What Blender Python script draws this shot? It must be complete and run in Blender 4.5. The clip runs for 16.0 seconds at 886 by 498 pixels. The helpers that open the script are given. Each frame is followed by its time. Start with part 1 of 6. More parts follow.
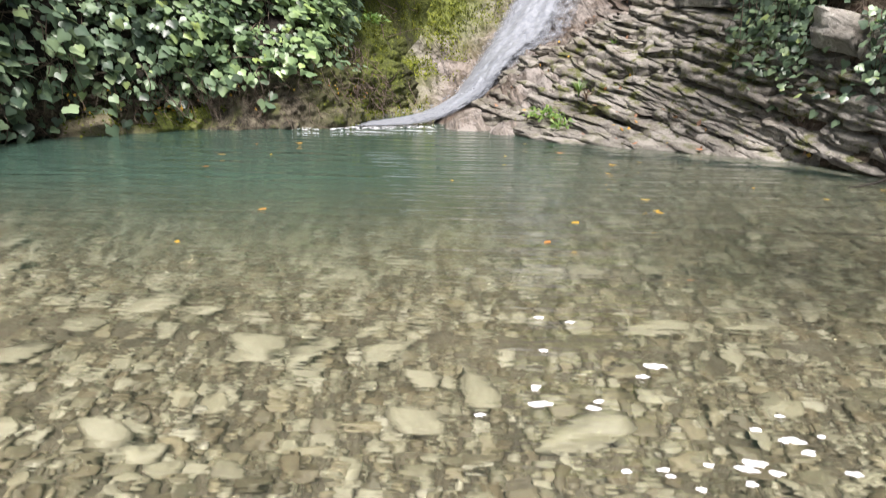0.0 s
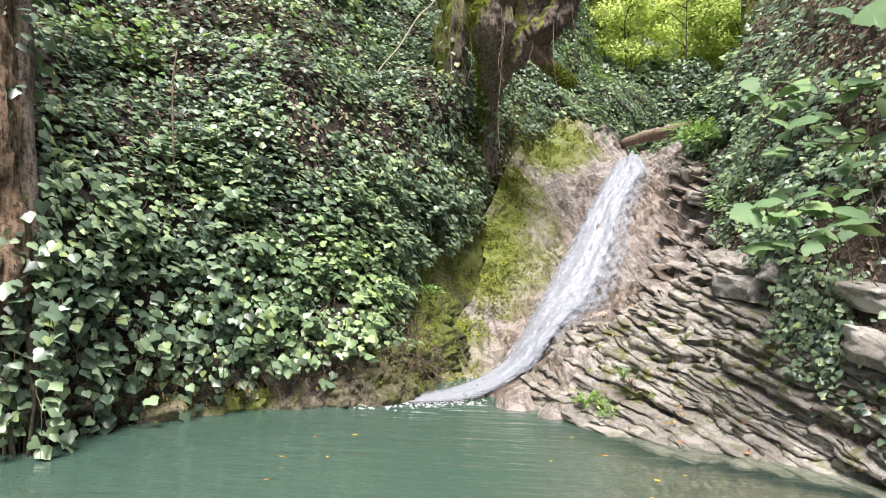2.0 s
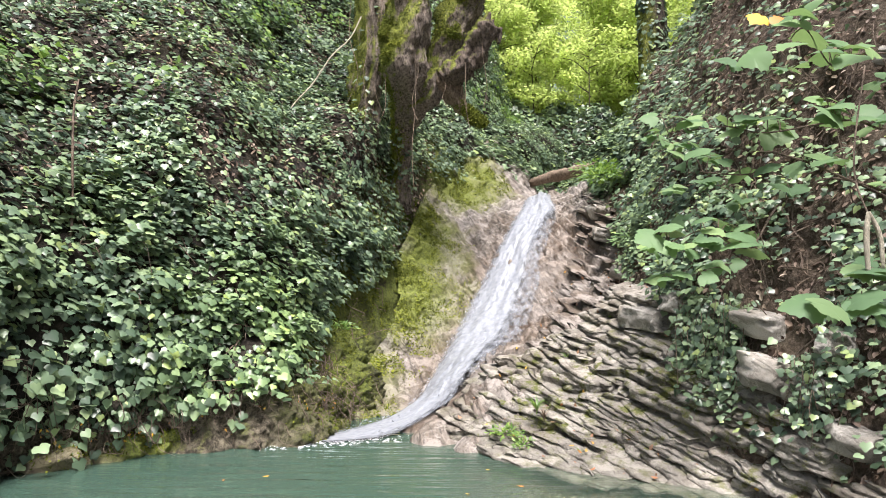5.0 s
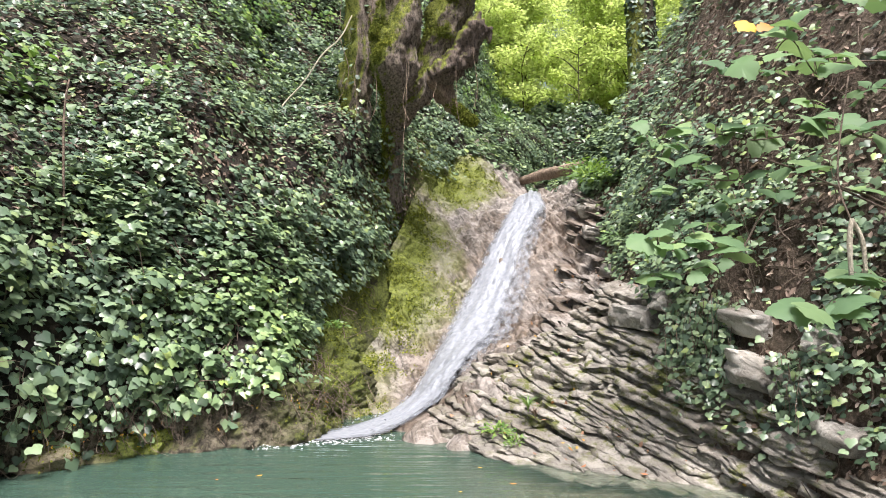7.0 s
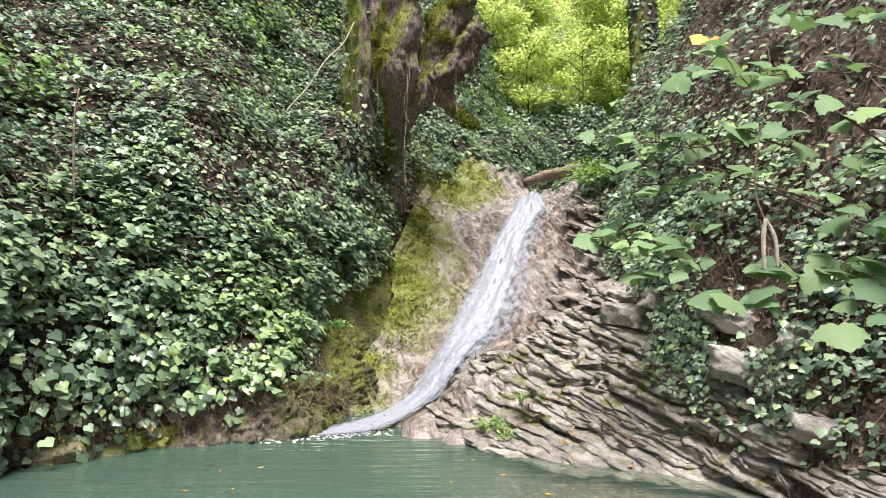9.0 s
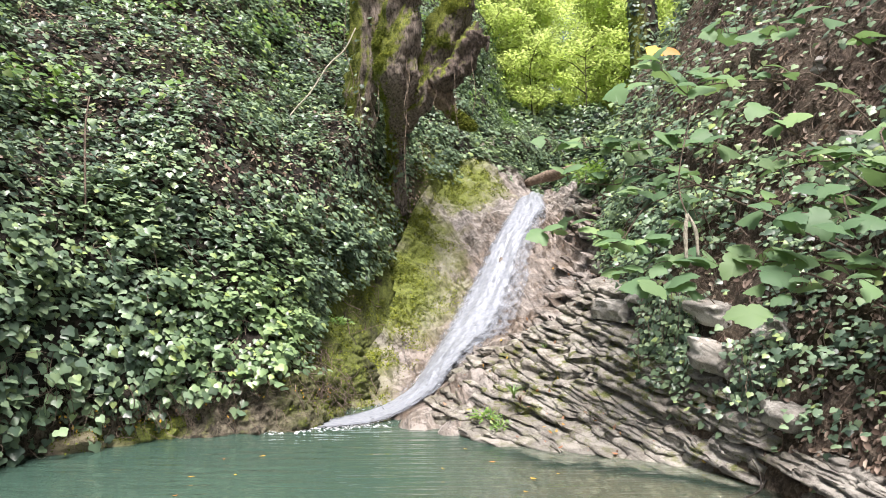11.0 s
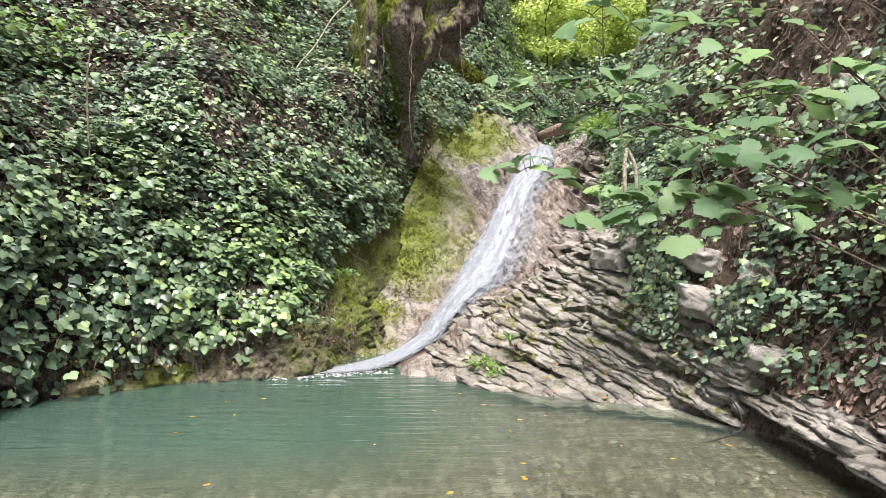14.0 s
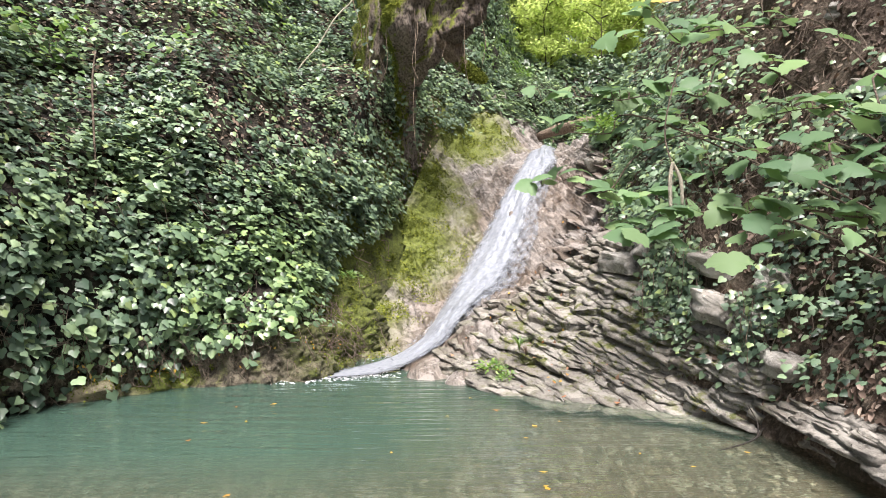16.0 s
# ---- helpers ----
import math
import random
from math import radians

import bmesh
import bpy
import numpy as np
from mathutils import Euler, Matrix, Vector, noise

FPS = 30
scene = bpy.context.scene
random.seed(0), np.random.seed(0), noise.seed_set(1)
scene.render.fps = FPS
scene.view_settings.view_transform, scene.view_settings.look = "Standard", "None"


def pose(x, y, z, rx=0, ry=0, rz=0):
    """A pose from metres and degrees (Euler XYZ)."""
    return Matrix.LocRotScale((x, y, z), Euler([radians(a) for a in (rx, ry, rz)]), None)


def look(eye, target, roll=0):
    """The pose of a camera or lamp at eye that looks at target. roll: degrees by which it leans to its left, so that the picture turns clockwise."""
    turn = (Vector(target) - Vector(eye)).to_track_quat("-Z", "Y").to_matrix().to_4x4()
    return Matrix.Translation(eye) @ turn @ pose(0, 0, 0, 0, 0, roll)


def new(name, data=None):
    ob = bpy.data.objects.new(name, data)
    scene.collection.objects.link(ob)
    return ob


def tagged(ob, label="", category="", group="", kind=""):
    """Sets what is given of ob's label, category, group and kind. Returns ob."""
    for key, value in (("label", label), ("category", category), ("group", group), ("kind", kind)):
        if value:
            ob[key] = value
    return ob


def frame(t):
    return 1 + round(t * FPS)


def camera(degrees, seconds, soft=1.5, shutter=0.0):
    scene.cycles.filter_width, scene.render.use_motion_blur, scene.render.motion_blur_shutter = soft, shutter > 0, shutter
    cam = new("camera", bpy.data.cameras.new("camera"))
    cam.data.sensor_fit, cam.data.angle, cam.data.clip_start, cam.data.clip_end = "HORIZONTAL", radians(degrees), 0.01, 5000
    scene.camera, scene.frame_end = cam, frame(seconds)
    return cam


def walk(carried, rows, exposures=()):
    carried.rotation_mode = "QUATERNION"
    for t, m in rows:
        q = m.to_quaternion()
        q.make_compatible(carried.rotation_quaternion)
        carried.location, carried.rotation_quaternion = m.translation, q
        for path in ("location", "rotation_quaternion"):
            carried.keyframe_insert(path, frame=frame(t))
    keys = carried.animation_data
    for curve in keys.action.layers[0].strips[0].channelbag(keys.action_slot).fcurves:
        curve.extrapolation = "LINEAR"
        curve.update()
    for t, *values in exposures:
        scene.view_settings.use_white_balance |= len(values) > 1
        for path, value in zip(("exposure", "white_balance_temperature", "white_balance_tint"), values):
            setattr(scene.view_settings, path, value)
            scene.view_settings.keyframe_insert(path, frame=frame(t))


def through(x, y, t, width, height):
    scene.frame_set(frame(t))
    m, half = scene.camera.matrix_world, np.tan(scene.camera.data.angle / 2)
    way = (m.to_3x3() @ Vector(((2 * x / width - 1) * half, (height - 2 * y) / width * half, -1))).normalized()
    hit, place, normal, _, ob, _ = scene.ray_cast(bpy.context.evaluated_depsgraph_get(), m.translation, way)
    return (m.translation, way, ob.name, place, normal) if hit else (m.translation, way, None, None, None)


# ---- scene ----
cam = camera(66.6, 16.0, soft=0.5, shutter=0.2)
PATH = [
    (0, (0.18, 0.424, 0.794), (0.116, 2.349, 0.252), 0.9),
    (0.5, (0.193, 0.397, 1.062), (0.066, 2.366, 0.737), 0.8),
    (0.7, (0.212, 0.386, 1.17), (0.059, 2.366, 0.931), 0.6),
    (1, (0.212, 0.339, 1.371), (0.034, 2.326, 1.226), 0.8),
    (1.5, (0.231, 0.253, 1.59), (0.017, 2.241, 1.549), 0.8),
    (2, (0.251, 0.159, 1.696), (0.012, 2.144, 1.751), 0.8),
    (2.5, (0.276, 0.107, 1.72), (0.024, 2.082, 1.904), 0.7),
    (3, (0.293, 0.086, 1.711), (0.027, 2.051, 1.97), 0.6),
    (3.5, (0.298, 0.097, 1.7), (0.038, 2.06, 1.979), 0.5),
    (4, (0.326, 0.139, 1.664), (0.202, 2.124, 1.883), 0.4),
    (4.2, (0.318, 0.145, 1.644), (0.278, 2.135, 1.836), 0.3),
    (6.5, (0.094, 0.077, 1.661), (0.134, 2.07, 1.824), 0.1),
    (7, (0.209, 0.075, 1.668), (0.255, 2.068, 1.831), 0.0),
    (7.5, (0.249, 0.033, 1.657), (0.296, 2.026, 1.82), -0.1),
    (8, (0.245, -0.057, 1.646), (0.279, 1.936, 1.81), -0.1),
    (8.5, (0.297, -0.143, 1.65), (0.318, 1.85, 1.817), -0.1),
    (9, (0.386, -0.189, 1.637), (0.401, 1.804, 1.804), -0.2),
    (11.3, (0.622, -0.55, 1.575), (0.607, 1.443, 1.745), -0.5),
    (11.5, (0.663, -0.565, 1.574), (0.65, 1.428, 1.743), -0.5),
    (12, (0.78, -0.582, 1.562), (0.755, 1.411, 1.73), -0.5),
    (12.5, (0.847, -0.586, 1.52), (0.79, 1.406, 1.685), -0.7),
    (13, (0.883, -0.579, 1.494), (0.794, 1.412, 1.655), -0.6),
    (13.5, (0.888, -0.575, 1.465), (0.799, 1.421, 1.547), -0.6),
    (14, (0.884, -0.591, 1.479), (0.804, 1.407, 1.523), -0.6),
    (14.5, (0.889, -0.616, 1.514), (0.812, 1.382, 1.554), -0.6),
    (15, (0.854, -0.601, 1.533), (0.784, 1.397, 1.572), -0.7),
    (15.5, (0.787, -0.57, 1.543), (0.719, 1.428, 1.58), -0.7),
    (16, (0.689, -0.559, 1.55), (0.628, 1.44, 1.588), -0.6),
]
walk(cam, [(t, look(eye, target, roll)) for t, eye, target, roll in PATH],
     [(0, 1.02), (0.7, 1.2), (1.5, 1.3), (2.5, 1.33), (16, 1.33)])

# ---- light ----
world = bpy.data.worlds.new("world")
scene.world = world
world.use_nodes = True
_wn = world.node_tree.nodes
_sky = _wn.new("ShaderNodeTexSky")
_sky.sky_type = "NISHITA"
_sky.sun_disc = False
_sky.sun_elevation = radians(63)
_sky.sun_rotation = radians(176)
_sky.air_density, _sky.dust_density = 1.0, 3.0
_hs = _wn.new("ShaderNodeHueSaturation")
_hs.inputs["Saturation"].default_value = 0.75
world.node_tree.links.new(_sky.outputs[0], _hs.inputs["Color"])
world.node_tree.links.new(_hs.outputs[0], _wn["Background"].inputs[0])
_wn["Background"].inputs[1].default_value = 0.06
_sl = bpy.data.lights.new("sun", "SUN")
_sl.energy, _sl.angle, _sl.color = 4.4, radians(28), (1.0, 0.93, 0.915)
sun = new("sun", _sl)
sun.matrix_world = look((1.4, -7.5, 27), (0.5, 6, 0))


# ---- small tools ----
def link(mat, a, b):
    mat.node_tree.links.new(a, b)


def obj(name, bm_or_mesh, material=None, parent=None, label="", smooth=True):
    """One mesh object, at top level or under a thing."""
    if isinstance(bm_or_mesh, bmesh.types.BMesh):
        me = bpy.data.meshes.new(name)
        bm_or_mesh.to_mesh(me)
        bm_or_mesh.free()
    else:
        me = bm_or_mesh
    if smooth:
        me.polygons.foreach_set("use_smooth", [True] * len(me.polygons))
    ob = new(name, me)
    if material:
        me.materials.append(material)
    if parent:
        ob.parent = parent
    if label:
        ob["label"] = label
    return ob


def part(name, bm, material, parent, label=""):
    return obj(name, bm, material, parent, label)


def mesh_from(name, verts, faces):
    me = bpy.data.meshes.new(name)
    v = np.asarray(verts, dtype=np.float32)
    f = np.asarray(faces, dtype=np.int32)
    me.vertices.add(len(v))
    me.vertices.foreach_set("co", v.ravel())
    n = f.shape[1]
    me.loops.add(f.size)
    me.loops.foreach_set("vertex_index", f.ravel())
    me.polygons.add(len(f))
    me.polygons.foreach_set("loop_start", np.arange(0, f.size, n, dtype=np.int32))
    me.polygons.foreach_set("loop_total", np.full(len(f), n, dtype=np.int32))
    me.update(calc_edges=True)
    me.validate()
    return me


def hash3(i, j, k, seed=0):
    n = (i * 374761393 + j * 668265263 + k * 2147483647 + seed * 144665) & 0x7FFFFFFF
    n = (n ^ (n >> 13)) * 1274126177 & 0x7FFFFFFF
    n = (n ^ (n >> 16)) * 668265263 & 0x7FFFFFFF
    return (n & 0xFFFF) / 32767.5 - 1.0


def vnoise(p, scale=1.0, seed=0):
    """Smooth value noise, -1 to 1, for an array of points."""
    q = np.asarray(p, float) * scale + 1000.0
    i = np.floor(q).astype(np.int64)
    f = q - i
    f = f * f * (3 - 2 * f)
    out = 0.0
    for a in (0, 1):
        for b in (0, 1):
            for c in (0, 1):
                w = (f[..., 0] if a else 1 - f[..., 0]) * (f[..., 1] if b else 1 - f[..., 1]) * (f[..., 2] if c else 1 - f[..., 2])
                out = out + w * hash3(i[..., 0] + a, i[..., 1] + b, i[..., 2] + c, seed)
    return out


def fbm(p, scale=1.0, octaves=4, seed=0):
    out, amp = 0.0, 1.0
    for o in range(octaves):
        out = out + amp * vnoise(p, scale * 2**o, seed + o)
        amp *= 0.5
    return out


def unit(v):
    return v / (np.linalg.norm(v, axis=-1, keepdims=True) + 1e-9)


def smooth(a, b, x):
    t = np.clip((x - a) / (b - a), 0, 1)
    return t * t * (3 - 2 * t)


def spline(ctrl, t):
    """Catmull-Rom through the rows of ctrl at t in 0..1."""
    ctrl = np.asarray(ctrl, float)
    n = len(ctrl)
    s = np.clip(np.asarray(t, float), 0, 1) * (n - 1)
    i = np.clip(np.floor(s).astype(int), 0, n - 2)
    f = (s - i).reshape(s.shape + (1,) * (ctrl.ndim - 1))
    p = lambda k: ctrl[np.clip(i + k, 0, n - 1)]
    a, b, c, d = p(-1), p(0), p(1), p(2)
    return 0.5 * (2 * b + (c - a) * f + (2 * a - 5 * b + 4 * c - d) * f**2 + (3 * b - a - 3 * c + d) * f**3)


class Loft:
    """A surface through sections; relief(points) pushes it along its normal."""

    def __init__(self, sections, relief, flip=1):
        self.c, self.relief, self.flip = np.array(sections, float), relief, flip

    def base(self, u, v):
        rows = spline(self.c, u)
        k = rows.shape[1]
        s = np.clip(v, 0, 1) * (k - 1)
        i = np.clip(np.floor(s).astype(int), 0, k - 2)
        f = (s - i)[:, None]
        r = np.arange(len(u))
        p = lambda d: rows[r, np.clip(i + d, 0, k - 1)]
        a, b, c, d = p(-1), p(0), p(1), p(2)
        return 0.5 * (2 * b + (c - a) * f + (2 * a - 5 * b + 4 * c - d) * f**2 + (3 * b - a - 3 * c + d) * f**3)

    def normal(self, u, v, e=0.004):
        du = self.base(np.minimum(u + e, 1), v) - self.base(np.maximum(u - e, 0), v)
        dv = self.base(u, np.minimum(v + e, 1)) - self.base(u, np.maximum(v - e, 0))
        n = np.cross(du, dv) * self.flip
        return n / (np.linalg.norm(n, axis=1, keepdims=True) + 1e-9)

    def at(self, u, v):
        p, n = self.base(u, v), self.normal(u, v)
        return p + n * self.relief(p)[:, None], n

    def mesh(self, name, nu, nv, us=((0, 0), (1, 1)), vs=((0, 0), (1, 1))):
        """us, vs: (share of the rows, place) pairs that gather the rows where detail is wanted."""
        place = lambda n, rows: np.interp(np.linspace(0, 1, n), *zip(*rows))
        u, v = np.meshgrid(place(nu, us), place(nv, vs), indexing="ij")
        p, _ = self.at(u.ravel(), v.ravel())
        k = np.arange(nu * nv).reshape(nu, nv)
        f = np.stack([k[:-1, :-1], k[1:, :-1], k[1:, 1:], k[:-1, 1:]], -1).reshape(-1, 4)
        if self.flip < 0:
            f = f[:, ::-1]
        return mesh_from(name, p, f)


def tube(bm, pts, radii, sides=8, wobble=0.0, seed=0):
    """A tapered, slightly uneven tube along a smooth line through pts."""
    pts, radii = np.asarray(pts, float), np.asarray(radii, float)
    rough = bool(wobble) and sides > 12
    n = max(4, (len(pts) - 1) * (18 if rough else 6))
    t = np.linspace(0, 1, n)
    line, rad = spline(pts, t), spline(radii[:, None], t)[:, 0]
    run = np.concatenate([[0], np.cumsum(np.linalg.norm(np.diff(line, axis=0), axis=1))])
    g = 2 * math.pi * np.arange(sides) / sides
    w = np.ones((n, sides))
    if wobble:
        q = np.stack([np.tile(np.cos(g), n) * 1.5, np.tile(np.sin(g), n) * 1.5, np.repeat(run / max(0.05, radii.mean()) * 0.45, sides)], 1) + seed * 7.3
        w = 1 + wobble * fbm(q, 1.0, 3, seed)
        if rough:
            # furrowed bark, running along the stem
            w = w + 0.4 * wobble * fbm(q * (3.2, 3.2, 0.5), 1.0, 2, seed + 4) - 0.09 * np.abs(fbm(q * (7, 7, 0.9), 1.0, 2, seed + 6))
        w = w.reshape(n, sides)
    rings = []
    up = Vector((0.3, 0.2, 1)).normalized()
    for i in range(n):
        d = Vector(line[min(i + 1, n - 1)] - line[max(i - 1, 0)]).normalized()
        a = d.cross(up)
        if a.length < 0.2:
            a = d.cross(Vector((1, 0, 0)))
        a.normalize()
        b = d.cross(a)
        rings.append([bm.verts.new(Vector(line[i]) + (a * math.cos(g[s]) + b * math.sin(g[s])) * float(rad[i] * w[i, s])) for s in range(sides)])
    for r0, r1 in zip(rings, rings[1:]):
        for s in range(sides):
            bm.faces.new((r0[s], r0[(s + 1) % sides], r1[(s + 1) % sides], r1[s]))
    bm.faces.new(rings[0][::-1])
    bm.faces.new(rings[-1])
    return bm


# ---- materials ----
def material(name, rough=0.8, metal=0.0):
    m = bpy.data.materials.new(name)
    m.use_nodes = True
    b = m.node_tree.nodes["Principled BSDF"]
    b.inputs["Roughness"].default_value = rough
    b.inputs["Metallic"].default_value = metal
    return m, m.node_tree.nodes, b


def node(m, kind, **values):
    n = m.node_tree.nodes.new(kind)
    for key, value in values.items():
        n.inputs[key.replace("_", " ")].default_value = value
    return n


def position(m):
    return m.node_tree.nodes.new("ShaderNodeNewGeometry").outputs["Position"]


def noise_node(m, scale, detail=4.0, rough=0.55, stretch=None):
    n = node(m, "ShaderNodeTexNoise", Scale=scale, Detail=detail, Roughness=rough)
    src = position(m)
    if stretch:
        mp = m.node_tree.nodes.new("ShaderNodeMapping")
        mp.inputs["Rotation"].default_value = [radians(a) for a in stretch[0]]
        mp.inputs["Scale"].default_value = stretch[1]
        link(m, src, mp.inputs["Vector"])
        src = mp.outputs[0]
    link(m, src, n.inputs["Vector"])
    return n.outputs["Fac"]


def ramp(m, fac, *stops):
    r = m.node_tree.nodes.new("ShaderNodeValToRGB")
    e = r.color_ramp.elements
    while len(e) < len(stops):
        e.new(0.5)
    for el, (pos, col) in zip(e, stops):
        el.position = pos
        el.color = (*col, 1) if not isinstance(col, (int, float)) else (col, col, col, 1)
    link(m, fac, r.inputs[0])
    return r.outputs[0]


def mixc(m, fac, a, b, how="MIX"):
    n = m.node_tree.nodes.new("ShaderNodeMix")
    n.data_type, n.blend_type = "RGBA", how
    for k, val in ((0, fac), (6, a), (7, b)):
        sock = n.inputs[k]
        if isinstance(val, bpy.types.NodeSocket):
            link(m, val, sock)
        elif isinstance(val, (int, float)):
            sock.default_value = val if k == 0 else (val, val, val, 1)
        else:
            sock.default_value = (*val, 1)
    return n.outputs[2]


def calc(m, op, a, b=None, c=None):
    n = m.node_tree.nodes.new("ShaderNodeMath")
    n.operation = op
    for sock, val in zip(n.inputs, (a, b, c)):
        if isinstance(val, bpy.types.NodeSocket):
            link(m, val, sock)
        elif val is not None:
            sock.default_value = val
    return n.outputs[0]


def bump(m, b, height, strength=0.5, distance=0.02):
    n = node(m, "ShaderNodeBump", Strength=strength, Distance=distance)
    link(m, height, n.inputs["Height"])
    link(m, n.outputs[0], b.inputs["Normal"])


def near(m, place, radius, soft=0.5):
    """1 inside a ragged ball round a place, 0 outside."""
    d = m.node_tree.nodes.new("ShaderNodeVectorMath")
    d.operation = "DISTANCE"
    link(m, position(m), d.inputs[0])
    d.inputs[1].default_value = place
    r = node(m, "ShaderNodeMapRange")
    r.inputs["From Min"].default_value, r.inputs["From Max"].default_value = radius + soft, radius - soft
    link(m, calc(m, "ADD", d.outputs["Value"], calc(m, "MULTIPLY", calc(m, "SUBTRACT", noise_node(m, 1.6, 5), 0.5), 1.6)), r.inputs["Value"])
    return r.outputs[0]


def both(m, *facs):
    out = facs[0]
    for f in facs[1:]:
        out = calc(m, "MAXIMUM", out, f)
    return out


MOSS_LO, MOSS_HI = (0.045, 0.06, 0.011), (0.2, 0.235, 0.036)


def bedded(m, across, along, detail=5.0, axes=((0.58, -0.2, 0.79), (0.35, -0.82, -0.45), (0.74, 0.54, -0.4))):
    """Noise drawn out along the bedding planes of the rock."""
    comb = m.node_tree.nodes.new("ShaderNodeCombineXYZ")
    for k, (way, scale) in enumerate(zip(axes, (across, along, along * 1.5))):
        d = m.node_tree.nodes.new("ShaderNodeVectorMath")
        d.operation = "DOT_PRODUCT"
        link(m, position(m), d.inputs[0])
        d.inputs[1].default_value = [c * scale for c in way]
        link(m, d.outputs["Value"], comb.inputs[k])
    n = node(m, "ShaderNodeTexNoise", Scale=1.0, Detail=detail, Roughness=0.62)
    link(m, comb.outputs[0], n.inputs["Vector"])
    return n.outputs["Fac"]


def rock_material(name, pale, dark, moss=(), wetness=(), cover=(0.3, 0.42), lines=0.6, band=0.4, green=None, streaks=0.0):
    m, nodes, b = material(name, 0.75)
    big, fine, grain = noise_node(m, 0.9, 6), noise_node(m, 11, 10, 0.78), noise_node(m, 70, 6, 0.7)
    bands, thin, hair = bedded(m, 9, 2.2), bedded(m, 24, 4.5), bedded(m, 60, 13.0)
    mid = tuple(0.6 * p + 0.4 * d for p, d in zip(pale, dark))
    col = ramp(m, mixc(m, band, fine, bands), (0.38, dark), (0.45, mid), (0.56, pale))
    # open joints and hairline cracks along the bedding
    col = mixc(m, ramp(m, thin, (0.38, lines), (0.43, 0.0)), col, tuple(0.5 * d for d in dark))
    col = mixc(m, ramp(m, hair, (0.36, lines * 0.8), (0.44, 0.0)), col, dark)
    if streaks:
        # steep joints and drip lines on the wall beside the fall
        steep = ((0.75, -0.25, 0.61), (0.55, -0.3, -0.78), (0.4, 0.9, 0.1))
        col = mixc(m, ramp(m, bedded(m, 13, 0.9, 6.0, steep), (0.38, streaks), (0.45, 0.0)), col, tuple(0.55 * d for d in dark))
        col = mixc(m, ramp(m, bedded(m, 21, 1.6, 6.0, steep), (0.55, 0.0), (0.62, streaks)), col, tuple(min(0.6, 1.5 * p) for p in pale))
        col = mixc(m, ramp(m, noise_node(m, 1.6, 7, 0.7), (0.42, 0.75), (0.56, 0.0)), col, mixc(m, 1.0, col, (0.58, 0.49, 0.4), "MULTIPLY"))
    # rusty and bleached patches
    col = mixc(m, calc(m, "MULTIPLY", ramp(m, big, (0.47, 0.0), (0.6, 1.0)), 0.55), col, mixc(m, 1.0, col, (0.82, 0.73, 0.62), "MULTIPLY"))
    col = mixc(m, calc(m, "MULTIPLY", ramp(m, noise_node(m, 2.6, 8, 0.75), (0.51, 0.0), (0.56, 1.0)), 0.75), col, tuple(min(0.66, p * 1.55) for p in pale))
    col = mixc(m, calc(m, "MULTIPLY", ramp(m, grain, (0.4, 1.0), (0.5, 0.0)), 0.45), col, mid)
    if moss:
        mfac = both(m, *(near(m, p, r) for p, r in moss))
        patch = ramp(m, noise_node(m, 5, 9, 0.75), (cover[0], 0.0), (cover[1], 1.0))
        mfac = calc(m, "MULTIPLY", mfac, patch)
        col = mixc(m, mfac, col, ramp(m, noise_node(m, 34, 7, 0.75), (0.36, MOSS_LO), (0.62, green or MOSS_HI)))
    if wetness:
        wet = both(m, *(near(m, p, r) for p, r in wetness))
        col = mixc(m, calc(m, "MULTIPLY", wet, 0.7), col, mixc(m, 1.0, col, (0.68, 0.6, 0.53), "MULTIPLY"))
        link(m, calc(m, "SUBTRACT", 0.8, calc(m, "MULTIPLY", wet, 0.45)), b.inputs["Roughness"])
    link(m, col, b.inputs["Base Color"])
    h = calc(m, "ADD", calc(m, "ADD", bands, calc(m, "ADD", thin, calc(m, "MULTIPLY", hair, 0.5))), calc(m, "ADD", fine, calc(m, "MULTIPLY", grain, 0.4)))
    bump(m, b, h, 0.7, 0.03)
    return m


MOSSY = (((-0.7, 13.2, 2.2), 1.4), ((-0.4, 14.5, 3.4), 1.1), ((-0.1, 14.3, 2.7), 0.7), ((0.6, 16.8, 4.9), 1.2), ((1.3, 17.5, 5.0), 0.8), ((-1.2, 11.2, 1.2), 0.9), ((-1.3, 10.1, 0.7), 0.9), ((-0.8, 12.6, 1.7), 0.8), ((-1.2, 11.6, 2.2), 1.0), ((-1.3, 9.2, 0.5), 0.6))
MAT_CHUTE = rock_material("chute_rock", (0.23, 0.21, 0.192), (0.06, 0.051, 0.044), moss=MOSSY, streaks=0.75, lines=0.6, band=0.55,
                          wetness=(((1.2, 12.0, 1.0), 1.5), ((2.6, 14.0, 2.8), 1.4), ((0.0, 9.8, 0.2), 1.1)))
MAT_SLAB = rock_material("slab_rock", (0.235, 0.22, 0.194), (0.065, 0.056, 0.044), cover=(0.51, 0.58), lines=0.6, green=(0.13, 0.135, 0.03),
                         moss=(((1.6, 8.4, 0.7), 1.2), ((2.6, 7.4, 0.8), 1.1), ((3.1, 6.2, 0.5), 0.8)))
MAT_BLOCK = rock_material("block_rock", (0.33, 0.315, 0.285), (0.1, 0.088, 0.07), lines=0.45)
MAT_FOOT = rock_material("foot_stone", (0.25, 0.215, 0.155), (0.05, 0.04, 0.028), moss=(((-1.8, 8.8, 0.3), 0.9), ((-3.0, 7.9, 0.3), 0.7), ((-0.9, 10.0, 0.4), 0.8)))


